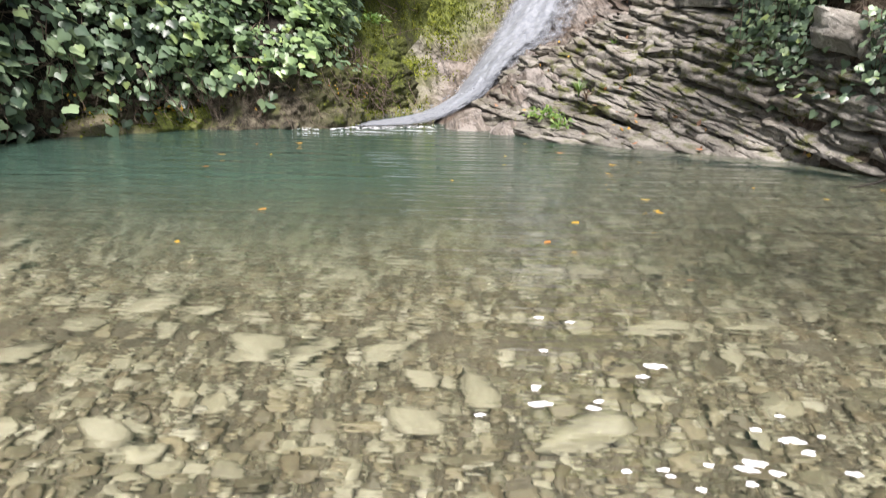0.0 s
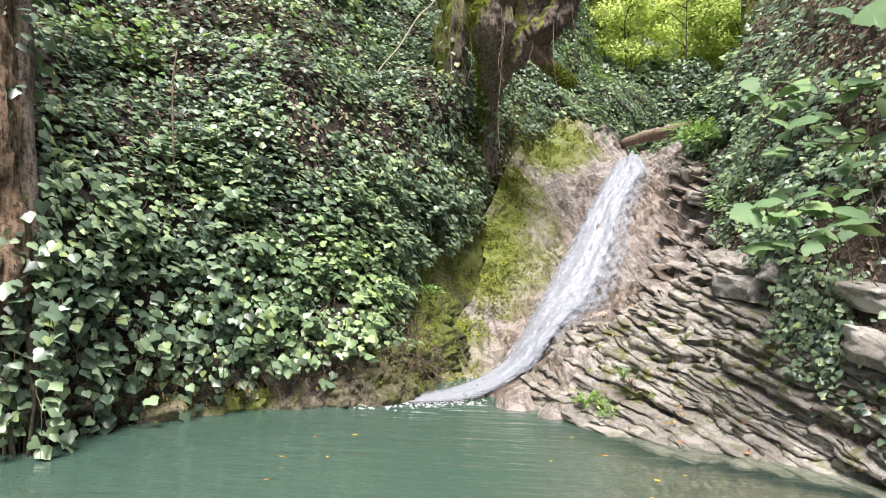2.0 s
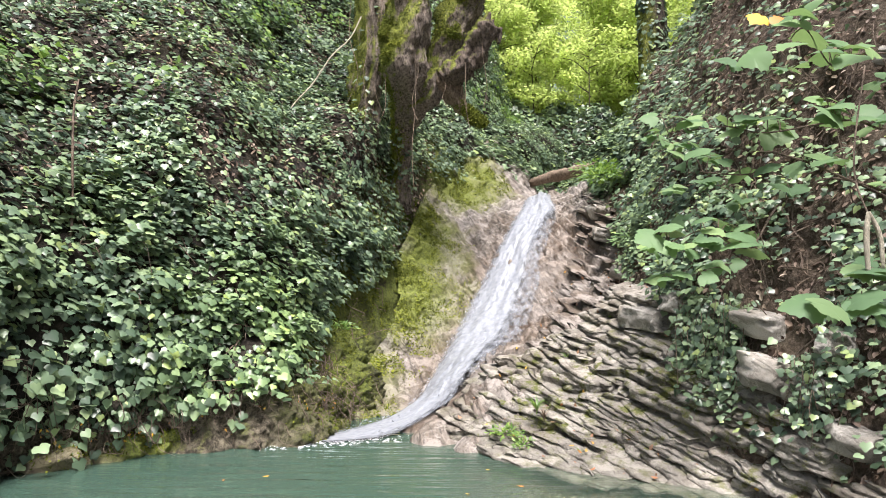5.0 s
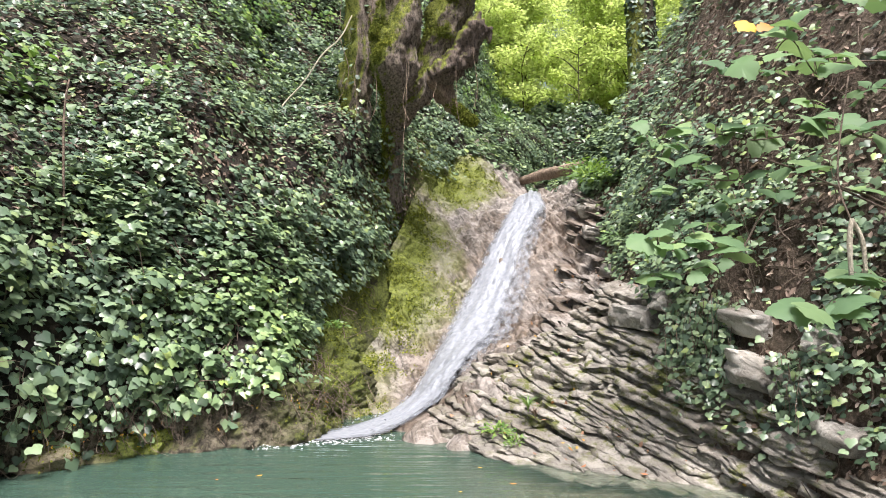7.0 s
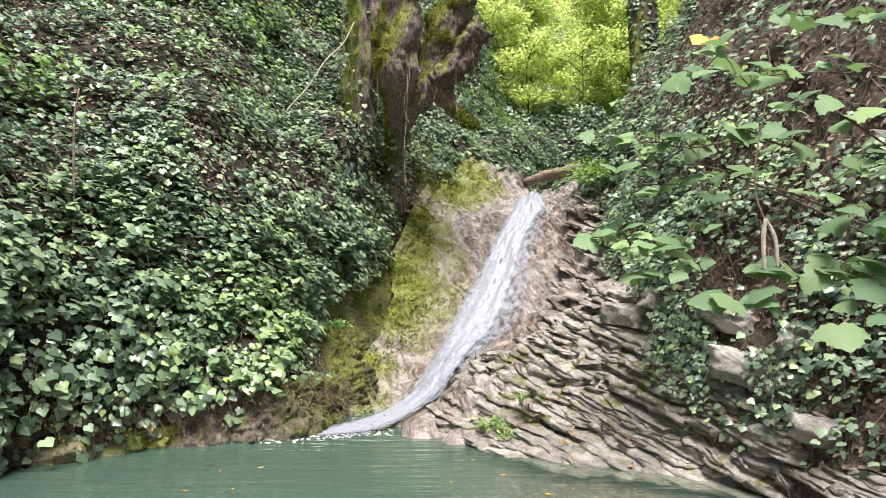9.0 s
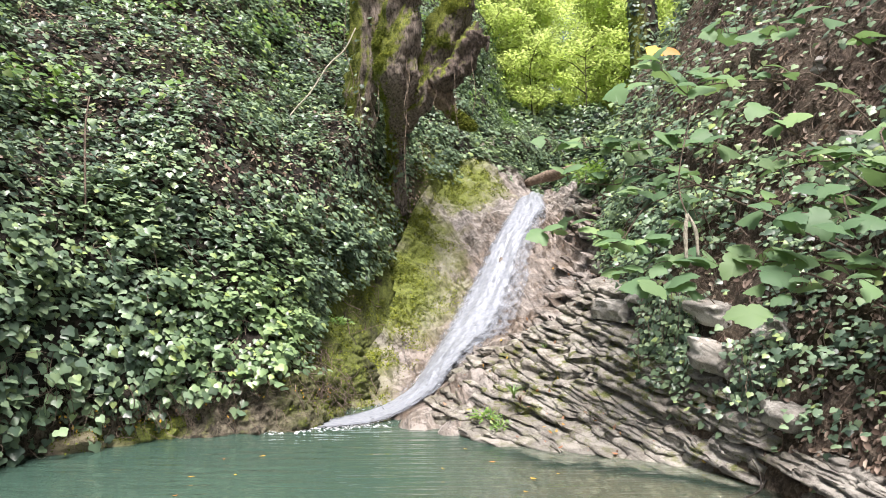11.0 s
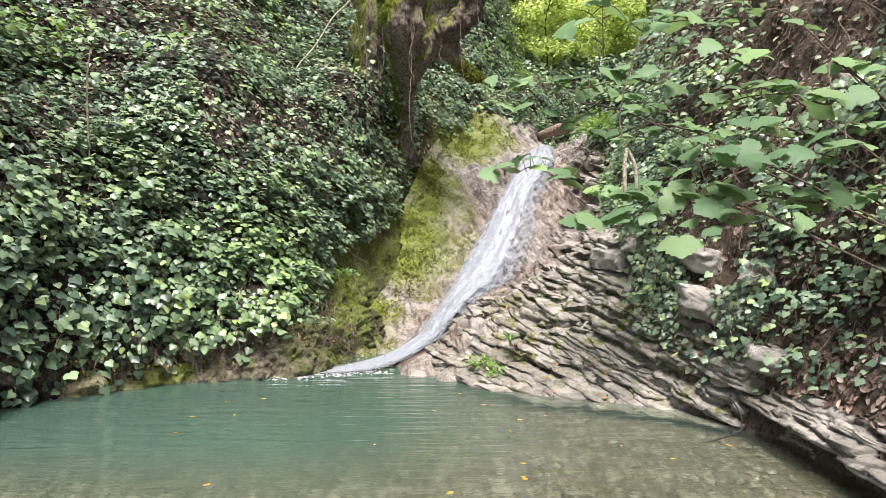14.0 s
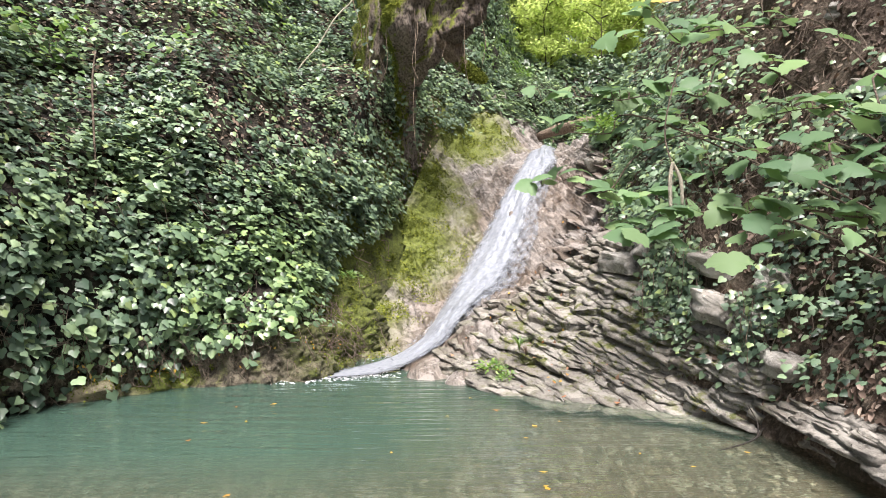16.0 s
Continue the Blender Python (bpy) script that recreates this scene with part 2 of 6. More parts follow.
def soil_material(name, rocky, moss=(), tone=1.0):
    m, nodes, b = material(name, 0.9)
    z = nodes.new("ShaderNodeSeparateXYZ")
    link(m, position(m), z.inputs[0])
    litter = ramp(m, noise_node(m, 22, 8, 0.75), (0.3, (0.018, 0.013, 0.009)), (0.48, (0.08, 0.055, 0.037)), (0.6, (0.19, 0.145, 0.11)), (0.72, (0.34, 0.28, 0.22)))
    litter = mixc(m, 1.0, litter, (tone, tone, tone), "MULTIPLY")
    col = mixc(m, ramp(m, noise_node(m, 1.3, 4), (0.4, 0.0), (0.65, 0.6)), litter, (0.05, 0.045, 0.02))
    if rocky:
        low = node(m, "ShaderNodeMapRange")
        low.inputs["From Min"].default_value, low.inputs["From Max"].default_value = 1.1, 0.75
        link(m, calc(m, "ADD", z.outputs[2], calc(m, "MULTIPLY", noise_node(m, 1.2, 4), 0.9)), low.inputs["Value"])
        stone = ramp(m, mixc(m, 0.5, noise_node(m, 5, 8, 0.7), noise_node(m, 24, 6, 0.7)), (0.4, (0.022, 0.018, 0.012)), (0.48, (0.095, 0.079, 0.053)), (0.57, (0.24, 0.21, 0.15)))
        stone = mixc(m, ramp(m, noise_node(m, 3, 8, 0.75), (0.52, 0.0), (0.62, 0.7)), stone, ramp(m, noise_node(m, 30, 4), (0.35, MOSS_LO), (0.7, MOSS_HI)))
        col = mixc(m, low.outputs[0], col, stone)
    if moss:
        mfac = calc(m, "MULTIPLY", both(m, *(near(m, p, r) for p, r in moss)), ramp(m, noise_node(m, 4, 6, 0.7), (0.32, 0.0), (0.46, 1.0)))
        col = mixc(m, mfac, col, ramp(m, noise_node(m, 26, 5, 0.7), (0.35, MOSS_LO), (0.7, MOSS_HI)))
    link(m, col, b.inputs["Base Color"])
    bump(m, b, noise_node(m, 11, 9, 0.75), 1.0, 0.1)
    return m


# the left litter is coloured five times darker, painting in shade behind the ivy
MAT_LEFT = soil_material("shaded_bank_soil_and_stone", True, MOSSY, 0.2)
MAT_RIGHT = soil_material("hillside_litter", False, (), 1.0)


def bed_material():
    m, nodes, b = material("pool_bed", 0.8)
    col = ramp(m, noise_node(m, 5, 6, 0.7), (0.3, (0.07, 0.058, 0.04)), (0.55, (0.12, 0.1, 0.072)), (0.75, (0.18, 0.16, 0.12)))
    # forest soil beyond the pool
    y = nodes.new("ShaderNodeSeparateXYZ")
    link(m, position(m), y.inputs[0])
    far = node(m, "ShaderNodeMapRange")
    far.inputs["From Min"].default_value, far.inputs["From Max"].default_value = 11.0, 14.0
    link(m, y.outputs[1], far.inputs["Value"])
    col = mixc(m, far.outputs[0], col, ramp(m, noise_node(m, 14, 7, 0.7), (0.35, (0.018, 0.014, 0.01)), (0.6, (0.08, 0.06, 0.042))))
    link(m, col, b.inputs["Base Color"])
    bump(m, b, noise_node(m, 30, 6, 0.7), 0.8, 0.03)
    return m


MAT_BED = bed_material()


def pebble_material():
    m, nodes, b = material("pebble", 0.6)
    rnd = nodes.new("ShaderNodeNewGeometry").outputs["Random Per Island"]
    col = ramp(m, rnd, (0.0, (0.05, 0.042, 0.03)), (0.2, (0.11, 0.085, 0.056)), (0.4, (0.15, 0.14, 0.105)), (0.6, (0.2, 0.165, 0.11)), (0.8, (0.25, 0.235, 0.18)), (0.93, (0.29, 0.27, 0.215)), (1.0, (0.36, 0.34, 0.285)))
    col = mixc(m, calc(m, "MULTIPLY", noise_node(m, 25, 6, 0.7), 0.6), col, (0.12, 0.1, 0.06))
    link(m, col, b.inputs["Base Color"])
    bump(m, b, noise_node(m, 60, 4), 0.3, 0.01)
    return m


MAT_PEBBLE = pebble_material()


def water_material():
    m, nodes, b = material("pool_water", 0.05)
    out = nodes["Material Output"]
    nodes.remove(b)
    clear = node(m, "ShaderNodeBsdfRefraction", Roughness=0.0, IOR=1.33)
    clear.inputs[0].default_value = (0.84, 0.87, 0.79, 1)
    milk = nodes.new("ShaderNodeBsdfDiffuse")
    milk.inputs[0].default_value = (0.046, 0.085, 0.065, 1)
    gloss = nodes.new("ShaderNodeBsdfGlossy")
    gloss.inputs["Roughness"].default_value = 0.015
    # turbid where the pool is deep, clear over the shallows
    deep = nodes.new("ShaderNodeAttribute")
    deep.attribute_name = "depth"
    turbid = node(m, "ShaderNodeMapRange")
    turbid.inputs["From Min"].default_value, turbid.inputs["From Max"].default_value = 0.3, 1.1
    turbid.inputs["To Min"].default_value, turbid.inputs["To Max"].default_value = 0.08, 0.93
    link(m, deep.outputs["Fac"], turbid.inputs["Value"])
    body = nodes.new("ShaderNodeMixShader")
    link(m, turbid.outputs[0], body.inputs[0])
    link(m, clear.outputs[0], body.inputs[1])
    link(m, milk.outputs[0], body.inputs[2])
    fres = node(m, "ShaderNodeFresnel", IOR=1.33)
    mix = nodes.new("ShaderNodeMixShader")
    link(m, fres.outputs[0], mix.inputs[0])
    link(m, body.outputs[0], mix.inputs[1])
    link(m, gloss.outputs[0], mix.inputs[2])
    # rings that run out from the foot of the fall, over a slight chop
    shift = nodes.new("ShaderNodeVectorMath")
    shift.operation = "SUBTRACT"
    link(m, position(m), shift.inputs[0])
    shift.inputs[1].default_value = (-0.2, 9.2, 0)
    ring = nodes.new("ShaderNodeTexWave")
    ring.wave_type, ring.rings_direction = "RINGS", "SPHERICAL"
    for key, value in (("Scale", 1.0), ("Distortion", 3.5), ("Detail", 2.0), ("Detail Scale", 1.2)):
        ring.inputs[key].default_value = value
    link(m, shift.outputs[0], ring.inputs["Vector"])
    w = noise_node(m, 3.0, 3, 0.5, ((0, 0, 12), (0.4, 2.4, 1)))
    w2 = noise_node(m, 12, 2, 0.5, ((0, 0, 10), (0.7, 1.8, 1)))
    bp = node(m, "ShaderNodeBump", Strength=1.0, Distance=0.016)
    link(m, calc(m, "ADD", calc(m, "ADD", calc(m, "MULTIPLY", ring.outputs["Fac"], 0.14), calc(m, "MULTIPLY", w, 1.3)), calc(m, "MULTIPLY", w2, 0.08)), bp.inputs["Height"])
    for s in (gloss, fres):
        link(m, bp.outputs[0], s.inputs["Normal"])
    soft = node(m, "ShaderNodeBump", Strength=1.0, Distance=0.007)
    link(m, calc(m, "ADD", calc(m, "MULTIPLY", ring.outputs["Fac"], 0.4), calc(m, "ADD", w, w2)), soft.inputs["Height"])
    link(m, soft.outputs[0], clear.inputs["Normal"])
    link(m, mix.outputs[0], out.inputs[0])
    return m


MAT_WATER = water_material()


def foam_material():
    m, nodes, b = material("white_water", 0.5)
    out = nodes["Material Output"]
    clear = nodes.new("ShaderNodeBsdfTransparent")
    attr = nodes.new("ShaderNodeAttribute")
    attr.attribute_name = "flow"
    sep = nodes.new("ShaderNodeSeparateXYZ")
    link(m, attr.outputs["Vector"], sep.inputs[0])
    mp = nodes.new("ShaderNodeMapping")
    mp.inputs["Scale"].default_value = (2.4, 1.3, 0)
    link(m, attr.outputs["Vector"], mp.inputs["Vector"])
    n1 = node(m, "ShaderNodeTexNoise", Scale=2.6, Detail=6.0, Roughness=0.6)
    link(m, mp.outputs[0], n1.inputs["Vector"])
    # z of flow: 1 at the middle of the stream, 0 at its edge
    cover = calc(m, "ADD", calc(m, "ADD", calc(m, "MULTIPLY", sep.outputs[2], 4.4), -0.1), calc(m, "MULTIPLY", calc(m, "SUBTRACT", n1.outputs["Fac"], 0.5), 3.4))
    fac = ramp(m, calc(m, "MULTIPLY", cover, 0.6), (0.06, 0.0), (0.9, 0.96))
    n2 = node(m, "ShaderNodeTexNoise", Scale=3.0, Detail=7.0, Roughness=0.7)
    fine = nodes.new("ShaderNodeMapping")
    fine.inputs["Scale"].default_value = (2.6, 2.2, 0)
    link(m, attr.outputs["Vector"], fine.inputs["Vector"])
    link(m, fine.outputs[0], n2.inputs["Vector"])
    link(m, ramp(m, n2.outputs["Fac"], (0.36, (0.19, 0.206, 0.237)), (0.5, (0.24, 0.257, 0.287)), (0.62, (0.285, 0.301, 0.328))), b.inputs["Base Color"])
    mix = nodes.new("ShaderNodeMixShader")
    link(m, fac, mix.inputs[0])
    link(m, clear.outputs[0], mix.inputs[1])
    link(m, b.outputs[0], mix.inputs[2])
    link(m, mix.outputs[0], out.inputs[0])
    bump(m, b, n1.outputs["Fac"], 0.05, 0.05)
    return m


MAT_FOAM = foam_material()


def leaf_material(name, stops, rough=0.4, through=0.25, glow=(0.3, 0.5, 0.05), spec=0.5, young=()):
    m, nodes, b = material(name, rough)
    rnd = nodes.new("ShaderNodeNewGeometry").outputs["Random Per Island"]
    col = ramp(m, rnd, *stops)
    patch = noise_node(m, 0.9, 3)
    col = mixc(m, ramp(m, patch, (0.36, 1.0), (0.5, 0.0)), col, mixc(m, 1.0, col, (0.68, 0.71, 0.76), "MULTIPLY"))
    col = mixc(m, ramp(m, patch, (0.5, 0.0), (0.66, 1.0)), col, mixc(m, 1.0, col, (1.15, 1.14, 0.98), "MULTIPLY"))
    if young:
        # fresher, yellower leaves where the ivy is young
        col = mixc(m, calc(m, "MULTIPLY", both(m, *(near(m, p, r) for p, r in young)), 0.5), col, mixc(m, 1.0, col, (1.12, 1.2, 0.68), "MULTIPLY"))
    link(m, col, b.inputs["Base Color"])
    b.inputs["Specular IOR Level"].default_value = spec
    tr = nodes.new("ShaderNodeBsdfTranslucent")
    link(m, mixc(m, 0.5, col, glow), tr.inputs[0])
    mix = nodes.new("ShaderNodeMixShader")
    mix.inputs[0].default_value = through
    link(m, b.outputs[0], mix.inputs[1])
    link(m, tr.outputs[0], mix.inputs[2])
    link(m, mix.outputs[0], nodes["Material Output"].inputs[0])
    return m


MAT_IVY = leaf_material("ivy_leaf", ((0.0, (0.028, 0.047, 0.032)), (0.3, (0.098, 0.153, 0.098)), (0.6, (0.175, 0.25, 0.152)), (0.9, (0.235, 0.32, 0.178)), (1.0, (0.28, 0.355, 0.13))), 0.36, 0.14, (0.24, 0.35, 0.12), spec=0.5,
                        young=(((-2.2, 8.6, 1.2), 1.1), ((-1.9, 9.2, 2.0), 0.7)))
MAT_SHRUB = leaf_material("shrub_leaf", ((0.0, (0.115, 0.2, 0.098)), (0.6, (0.165, 0.265, 0.125)), (1.0, (0.235, 0.335, 0.145))), 0.55, 0.32, (0.28, 0.44, 0.12), spec=0.3)
MAT_CANOPY = leaf_material("canopy_leaf", ((0.0, (0.31, 0.42, 0.105)), (0.5, (0.39, 0.49, 0.14)), (1.0, (0.48, 0.54, 0.19))), 0.6, 0.78, (0.62, 0.72, 0.25), spec=0.25)


def bark_material(name, dark, pale, moss):
    m, nodes, b = material(name, 0.9)
    f = mixc(m, 0.45, noise_node(m, 9, 8, 0.8, ((0, 0, 0), (2.6, 2.6, 0.5))), noise_node(m, 22, 9, 0.8))
    col = ramp(m, f, (0.43, dark), (0.55, pale))
    if moss:
        side = nodes.new("ShaderNodeSeparateXYZ")
        link(m, nodes.new("ShaderNodeNewGeometry").outputs["Normal"], side.inputs[0])
        where = calc(m, "ADD", noise_node(m, 3.0, 9, 0.8), calc(m, "SUBTRACT", calc(m, "MULTIPLY", side.outputs[2], 0.35), calc(m, "MULTIPLY", side.outputs[0], 0.26)))
        col = mixc(m, ramp(m, where, (0.6 - moss * 0.2, 0.0), (0.76 - moss * 0.2, 1.0)), col, ramp(m, noise_node(m, 30, 5, 0.7), (0.35, MOSS_LO), (0.65, (0.27, 0.3, 0.045))))
    link(m, col, b.inputs["Base Color"])
    bump(m, b, f, 1.0, 0.07)
    return m


MAT_BARK = bark_material("mossy_bark", (0.028, 0.021, 0.016), (0.3, 0.245, 0.2), 0.95)
MAT_BARK_STUB = bark_material("broken_wood", (0.025, 0.018, 0.014), (0.2, 0.155, 0.125), 0.12)
MAT_BARK_NEAR = bark_material("old_bark", (0.05, 0.032, 0.021), (0.42, 0.29, 0.19), 0.5)
MAT_BARK_FAR = bark_material("dark_bark", (0.02, 0.017, 0.012), (0.09, 0.075, 0.05), 0.2)
MAT_DEAD = bark_material("dead_wood", (0.08, 0.055, 0.04), (0.32, 0.24, 0.175), 0)


# ---- large structure ----
BED_N = np.array([0.58, -0.2, 0.79])  # across the bedding of the rock


def strata(p, thick, amp):
    w = (p @ BED_N) / thick + 0.5 * vnoise(p, 0.9, 5)
    f = w - np.floor(w)
    step = np.where(f < 0.75, f / 0.75, (1 - f) / 0.25)
    return amp * (step - 0.5) * (0.6 + 0.6 * hash3(np.floor(w).astype(np.int64), 3, 7))


def relief_left(p):
    low = smooth(1.6, 0.3, p[:, 2])
    return 0.22 * fbm(p, 0.7, 4, 1) + low * (0.3 * np.abs(fbm(p, 2.0, 4, 2)) + 0.12 * np.abs(fbm(p * (1, 1, 1.5), 5, 4, 3)) - 0.05 * np.abs(vnoise(p, 14, 4)))


def relief_right(p):
    return 0.16 * fbm(p, 0.9, 4, 11) + 0.05 * fbm(p, 5, 3, 12)


WALL_N = np.array([0.75, -0.25, 0.61])


def relief_chute(p):
    wall = smooth(1.0, -0.2, p[:, 0] - 0.33 * (p[:, 1] - 9.6))
    w = (p @ WALL_N) / 0.42 + 0.8 * vnoise(p, 1.1, 6) + 0.2 * vnoise(p, 4.0, 8)
    f = w - np.floor(w)
    ridge = np.where(f < 0.8, f / 0.8, (1 - f) / 0.2) * (0.4 + 0.6 * np.abs(hash3(np.floor(w).astype(np.int64), 5, 9)))
    right = smooth(-0.5, 1.5, p[:, 0] - 0.28 * (p[:, 1] - 9))
    return (strata(p, 0.24, 0.1) + strata(p + 3.1, 0.07, 0.012)) * (0.5 + 0.5 * right) + 0.12 * fbm(p, 1.1, 4, 21) + 0.05 * fbm(p, 5, 4, 22) + 0.03 * np.abs(fbm(p, 9.0, 3, 24)) + 0.15 * wall * ridge


def rising(rows, lift=0.0):
    """A section carried on up its hill and out to the far ground."""
    a, b, far = (np.array(r, float) for r in rows[-3:])
    step = (b - a) / np.linalg.norm(b - a) * 2.6
    over = (far - b) * (1, 1, 0)
    over = over / np.linalg.norm(over)
    c = b + step * 1.6 + np.array([0, 0, 0.4 * lift])
    d = c + step * 1.4 + over + np.array([0, 0, 0.6 * lift])
    return [*rows[:-1], tuple(c), tuple(d), tuple(d + over * 8 + (0, 0, 2)), tuple(d + over * 45 + (0, 0, 4))]


LZ = [(-9, -6, -0.6), (-9.1, -6, 0.2), (-9.3, -6, 1.2), (-9.6, -6, 2.4), (-10.5, -5.5, 3.6), (-12, -5, 5.2), (-15, -4, 8), (-40, -2, 13)]
LA = [(-6, 3, -0.6), (-6.1, 3, 0), (-6.1, 3.1, 1.1), (-6.2, 3.3, 2.4), (-6.8, 3.8, 3.6), (-8, 4.6, 5.2), (-10.5, 6.5, 8), (-36, 14, 13)]
LB = [(-4.75, 6.0, -0.6), (-4.75, 6.1, 0), (-4.35, 5.85, 1.1), (-4.45, 6.0, 2.3), (-5.0, 6.8, 3.5), (-6.2, 7.9, 5.0), (-8.2, 9.8, 8), (-30, 30, 14)]
LC = [(-3.7, 7.8, -0.8), (-3.78, 7.65, 0), (-3.62, 7.1, 1.1), (-3.8, 7.65, 2.6), (-4.25, 8.4, 3.45), (-5.2, 9.4, 4.9), (-7, 11.5, 7.7), (-24, 40, 15)]
LD = [(-2.6, 8.4, -0.8), (-2.7, 8.15, 0), (-2.66, 8.25, 1.4), (-2.9, 8.7, 2.6), (-3.1, 9.3, 3.5), (-3.4, 10.7, 5.0), (-4.5, 13.5, 7.8), (-16, 45, 15)]
LE = [(-1.5, 8.9, -0.6), (-1.6, 8.7, 0), (-1.65, 9.3, 1.2), (-2.1, 9.5, 2.3), (-2.5, 10.2, 3.5), (-2.4, 12.2, 4.8), (-3.2, 15.5, 7.6), (-10, 48, 15)]
LF = [(-0.9, 10.0, -0.5), (-1.0, 10.1, 0.2), (-1.28, 10.75, 1.2), (-1.3, 11.4, 2.4), (-1.4, 12.2, 3.6), (-1.3, 13.6, 5.4), (-1.6, 17.3, 8.0), (-5, 50, 15)]
LG = [(-0.6, 12.2, 0.2), (-0.7, 12.5, 1.0), (-0.6, 13.4, 2.3), (-0.45, 14.3, 3.3), (-0.5, 14.9, 4.3), (-0.6, 16, 5.6), (-0.4, 19.5, 8.2), (-1, 52, 15)]
LH = [(0.3, 15.8, 3.0), (0.5, 16.3, 4.0), (0.6, 16.8, 4.6), (0.7, 17.1, 5.0), (0.8, 17.6, 5.4), (1.0, 18.6, 6.2), (1.3, 21, 8.2), (3, 54, 15)]
LI = [(2.2, 19, 4.8), (2.3, 19.4, 5.2), (2.4, 20, 5.7), (2.6, 20.8, 6.4), (2.9, 22, 7.2), (3.2, 24, 8.0), (3.6, 28, 9.0), (6, 55, 12)]
LJ = [(3.8, 22, 5.0), (3.9, 22.5, 5.4), (4.1, 23.2, 5.9), (4.4, 24, 6.6), (4.8, 25.2, 7.4), (5.3, 27, 8.2), (6, 31, 9.0), (9, 55, 12)]
left_loft = Loft([rising(r, 3.6) for r in (LZ, LA, LB, LC, LD, LE, LF, LG)] + [rising(r, 1.0) for r in (LH, LI, LJ)], relief_left, 1)

RZ = [(6, -6, -0.6), (6.2, -6, 0.3), (6.6, -6, 1.2), (7.3, -6, 2.6), (8.5, -6, 4.5), (10, -6, 7), (40, -6, 13)]
RA = [(3.9, 1.5, -0.5), (4.1, 1.5, 0.3), (4.4, 1.5, 1.2), (4.9, 1.5, 2.5), (5.6, 1.6, 4.2), (6.9, 1.8, 6.6), (36, 3, 14)]
RB = [(3.45, 3.5, -0.4), (3.7, 3.5, 0.35), (3.95, 3.6, 1.1), (4.35, 3.7, 2.3), (4.9, 3.9, 3.9), (6.0, 4.2, 6.4), (34, 8, 14)]
RC = [(3.3, 5, -0.3), (3.5, 5, 0.4), (3.72, 5.1, 1.0), (4.0, 5.1, 1.8), (4.4, 5.3, 3.2), (5.5, 5.6, 6.0), (32, 12, 14)]
RD = [(3.0, 6.2, -0.1), (3.3, 6.2, 0.6), (3.45, 6.3, 1.2), (3.6, 6.4, 1.9), (4.25, 6.6, 3.6), (5.2, 7, 6.0), (30, 16, 14)]
RE = [(2.5, 8.4, 0.7), (2.75, 8.4, 1.2), (2.95, 8.3, 1.7), (3.35, 8, 2.6), (4.05, 8.3, 4.6), (5.1, 8.8, 7), (30, 20, 14)]
RF = [(2.6, 10.3, 1.0), (2.9, 10.3, 1.4), (3.1, 10.3, 1.9), (3.5, 10.2, 2.8), (4.3, 10.4, 5), (5.4, 11, 7.5), (30, 24, 14)]
RG = [(3.0, 12.6, 1.5), (3.5, 12.5, 2.3), (3.7, 12.4, 2.8), (4.1, 12.5, 3.9), (4.8, 12.9, 5.7), (5.8, 13.5, 7.9), (30, 30, 15)]
RH = [(3.4, 14.8, 3.0), (3.7, 14.4, 3.5), (4.0, 14.3, 4.1), (4.4, 14.5, 5.0), (5.0, 14.9, 6.4), (6.2, 15.6, 8.2), (30, 36, 15)]
RI = [(3.9, 17.7, 4.5), (4.3, 17.4, 5.0), (4.8, 17.2, 5.8), (5.3, 17.3, 6.6), (6.0, 17.6, 7.7), (7.2, 18.2, 9.2), (30, 42, 16)]
RJ = [(4.6, 23, 5.5), (5.4, 22.8, 6.1), (6.2, 22.6, 7), (7, 22.5, 7.9), (8, 22.6, 9), (9.5, 23.2, 10.3), (30, 50, 16)]
right_loft = Loft([rising(r) for r in (RZ, RA, RB, RC, RD, RE, RF, RG, RH, RI, RJ)], relief_right, -1)

C0 = [(-1.7, 9.0, -0.7), (-0.9, 9.4, -0.45), (-0.2, 9.0, -0.35), (0.35, 8.4, -0.3), (0.8, 7.9, -0.3), (1.4, 7.5, -0.4)]
C1 = [(-1.3, 10.0, 0.0), (-0.85, 10.4, 0.05), (-0.1, 10.0, 0.03), (0.5, 9.4, 0.25), (1.0, 9.0, 0.5), (1.9, 8.8, 0.6)]
C2 = [(-1.0, 11.3, 0.6), (-0.5, 11.7, 0.5), (0.35, 11.4, 0.4), (0.95, 11, 0.7), (1.5, 10.7, 1.0), (2.5, 10.2, 1.3)]
C3 = [(-0.6, 12.6, 1.4), (0.0, 12.95, 0.95), (0.85, 12.6, 0.95), (1.4, 12.4, 1.1), (2.3, 12.2, 1.45), (3.2, 11.6, 2.0)]
C4 = [(-0.55, 13.8, 2.7), (0.35, 14.2, 2.2), (1.45, 14.0, 2.35), (2.0, 13.8, 2.5), (2.8, 13.5, 2.5), (3.7, 12.5, 2.6)]
C5 = [(-0.2, 15.0, 3.9), (0.6, 15.6, 3.5), (1.9, 15.0, 3.35), (2.5, 14.9, 3.4), (3.2, 15.0, 3.8), (3.8, 13.9, 3.6)]
C6 = [(0.3, 16.8, 4.9), (1.0, 16.6, 4.2), (2.3, 16.2, 4.15), (2.9, 16.2, 4.15), (3.5, 15.8, 4.3), (4.3, 14.6, 4.4)]
C7 = [(0.9, 17.6, 5.5), (2.0, 18.4, 5.2), (2.8, 18.5, 4.5), (3.5, 18.5, 4.5), (4.2, 17.8, 4.9), (5.0, 16.5, 5.6)]
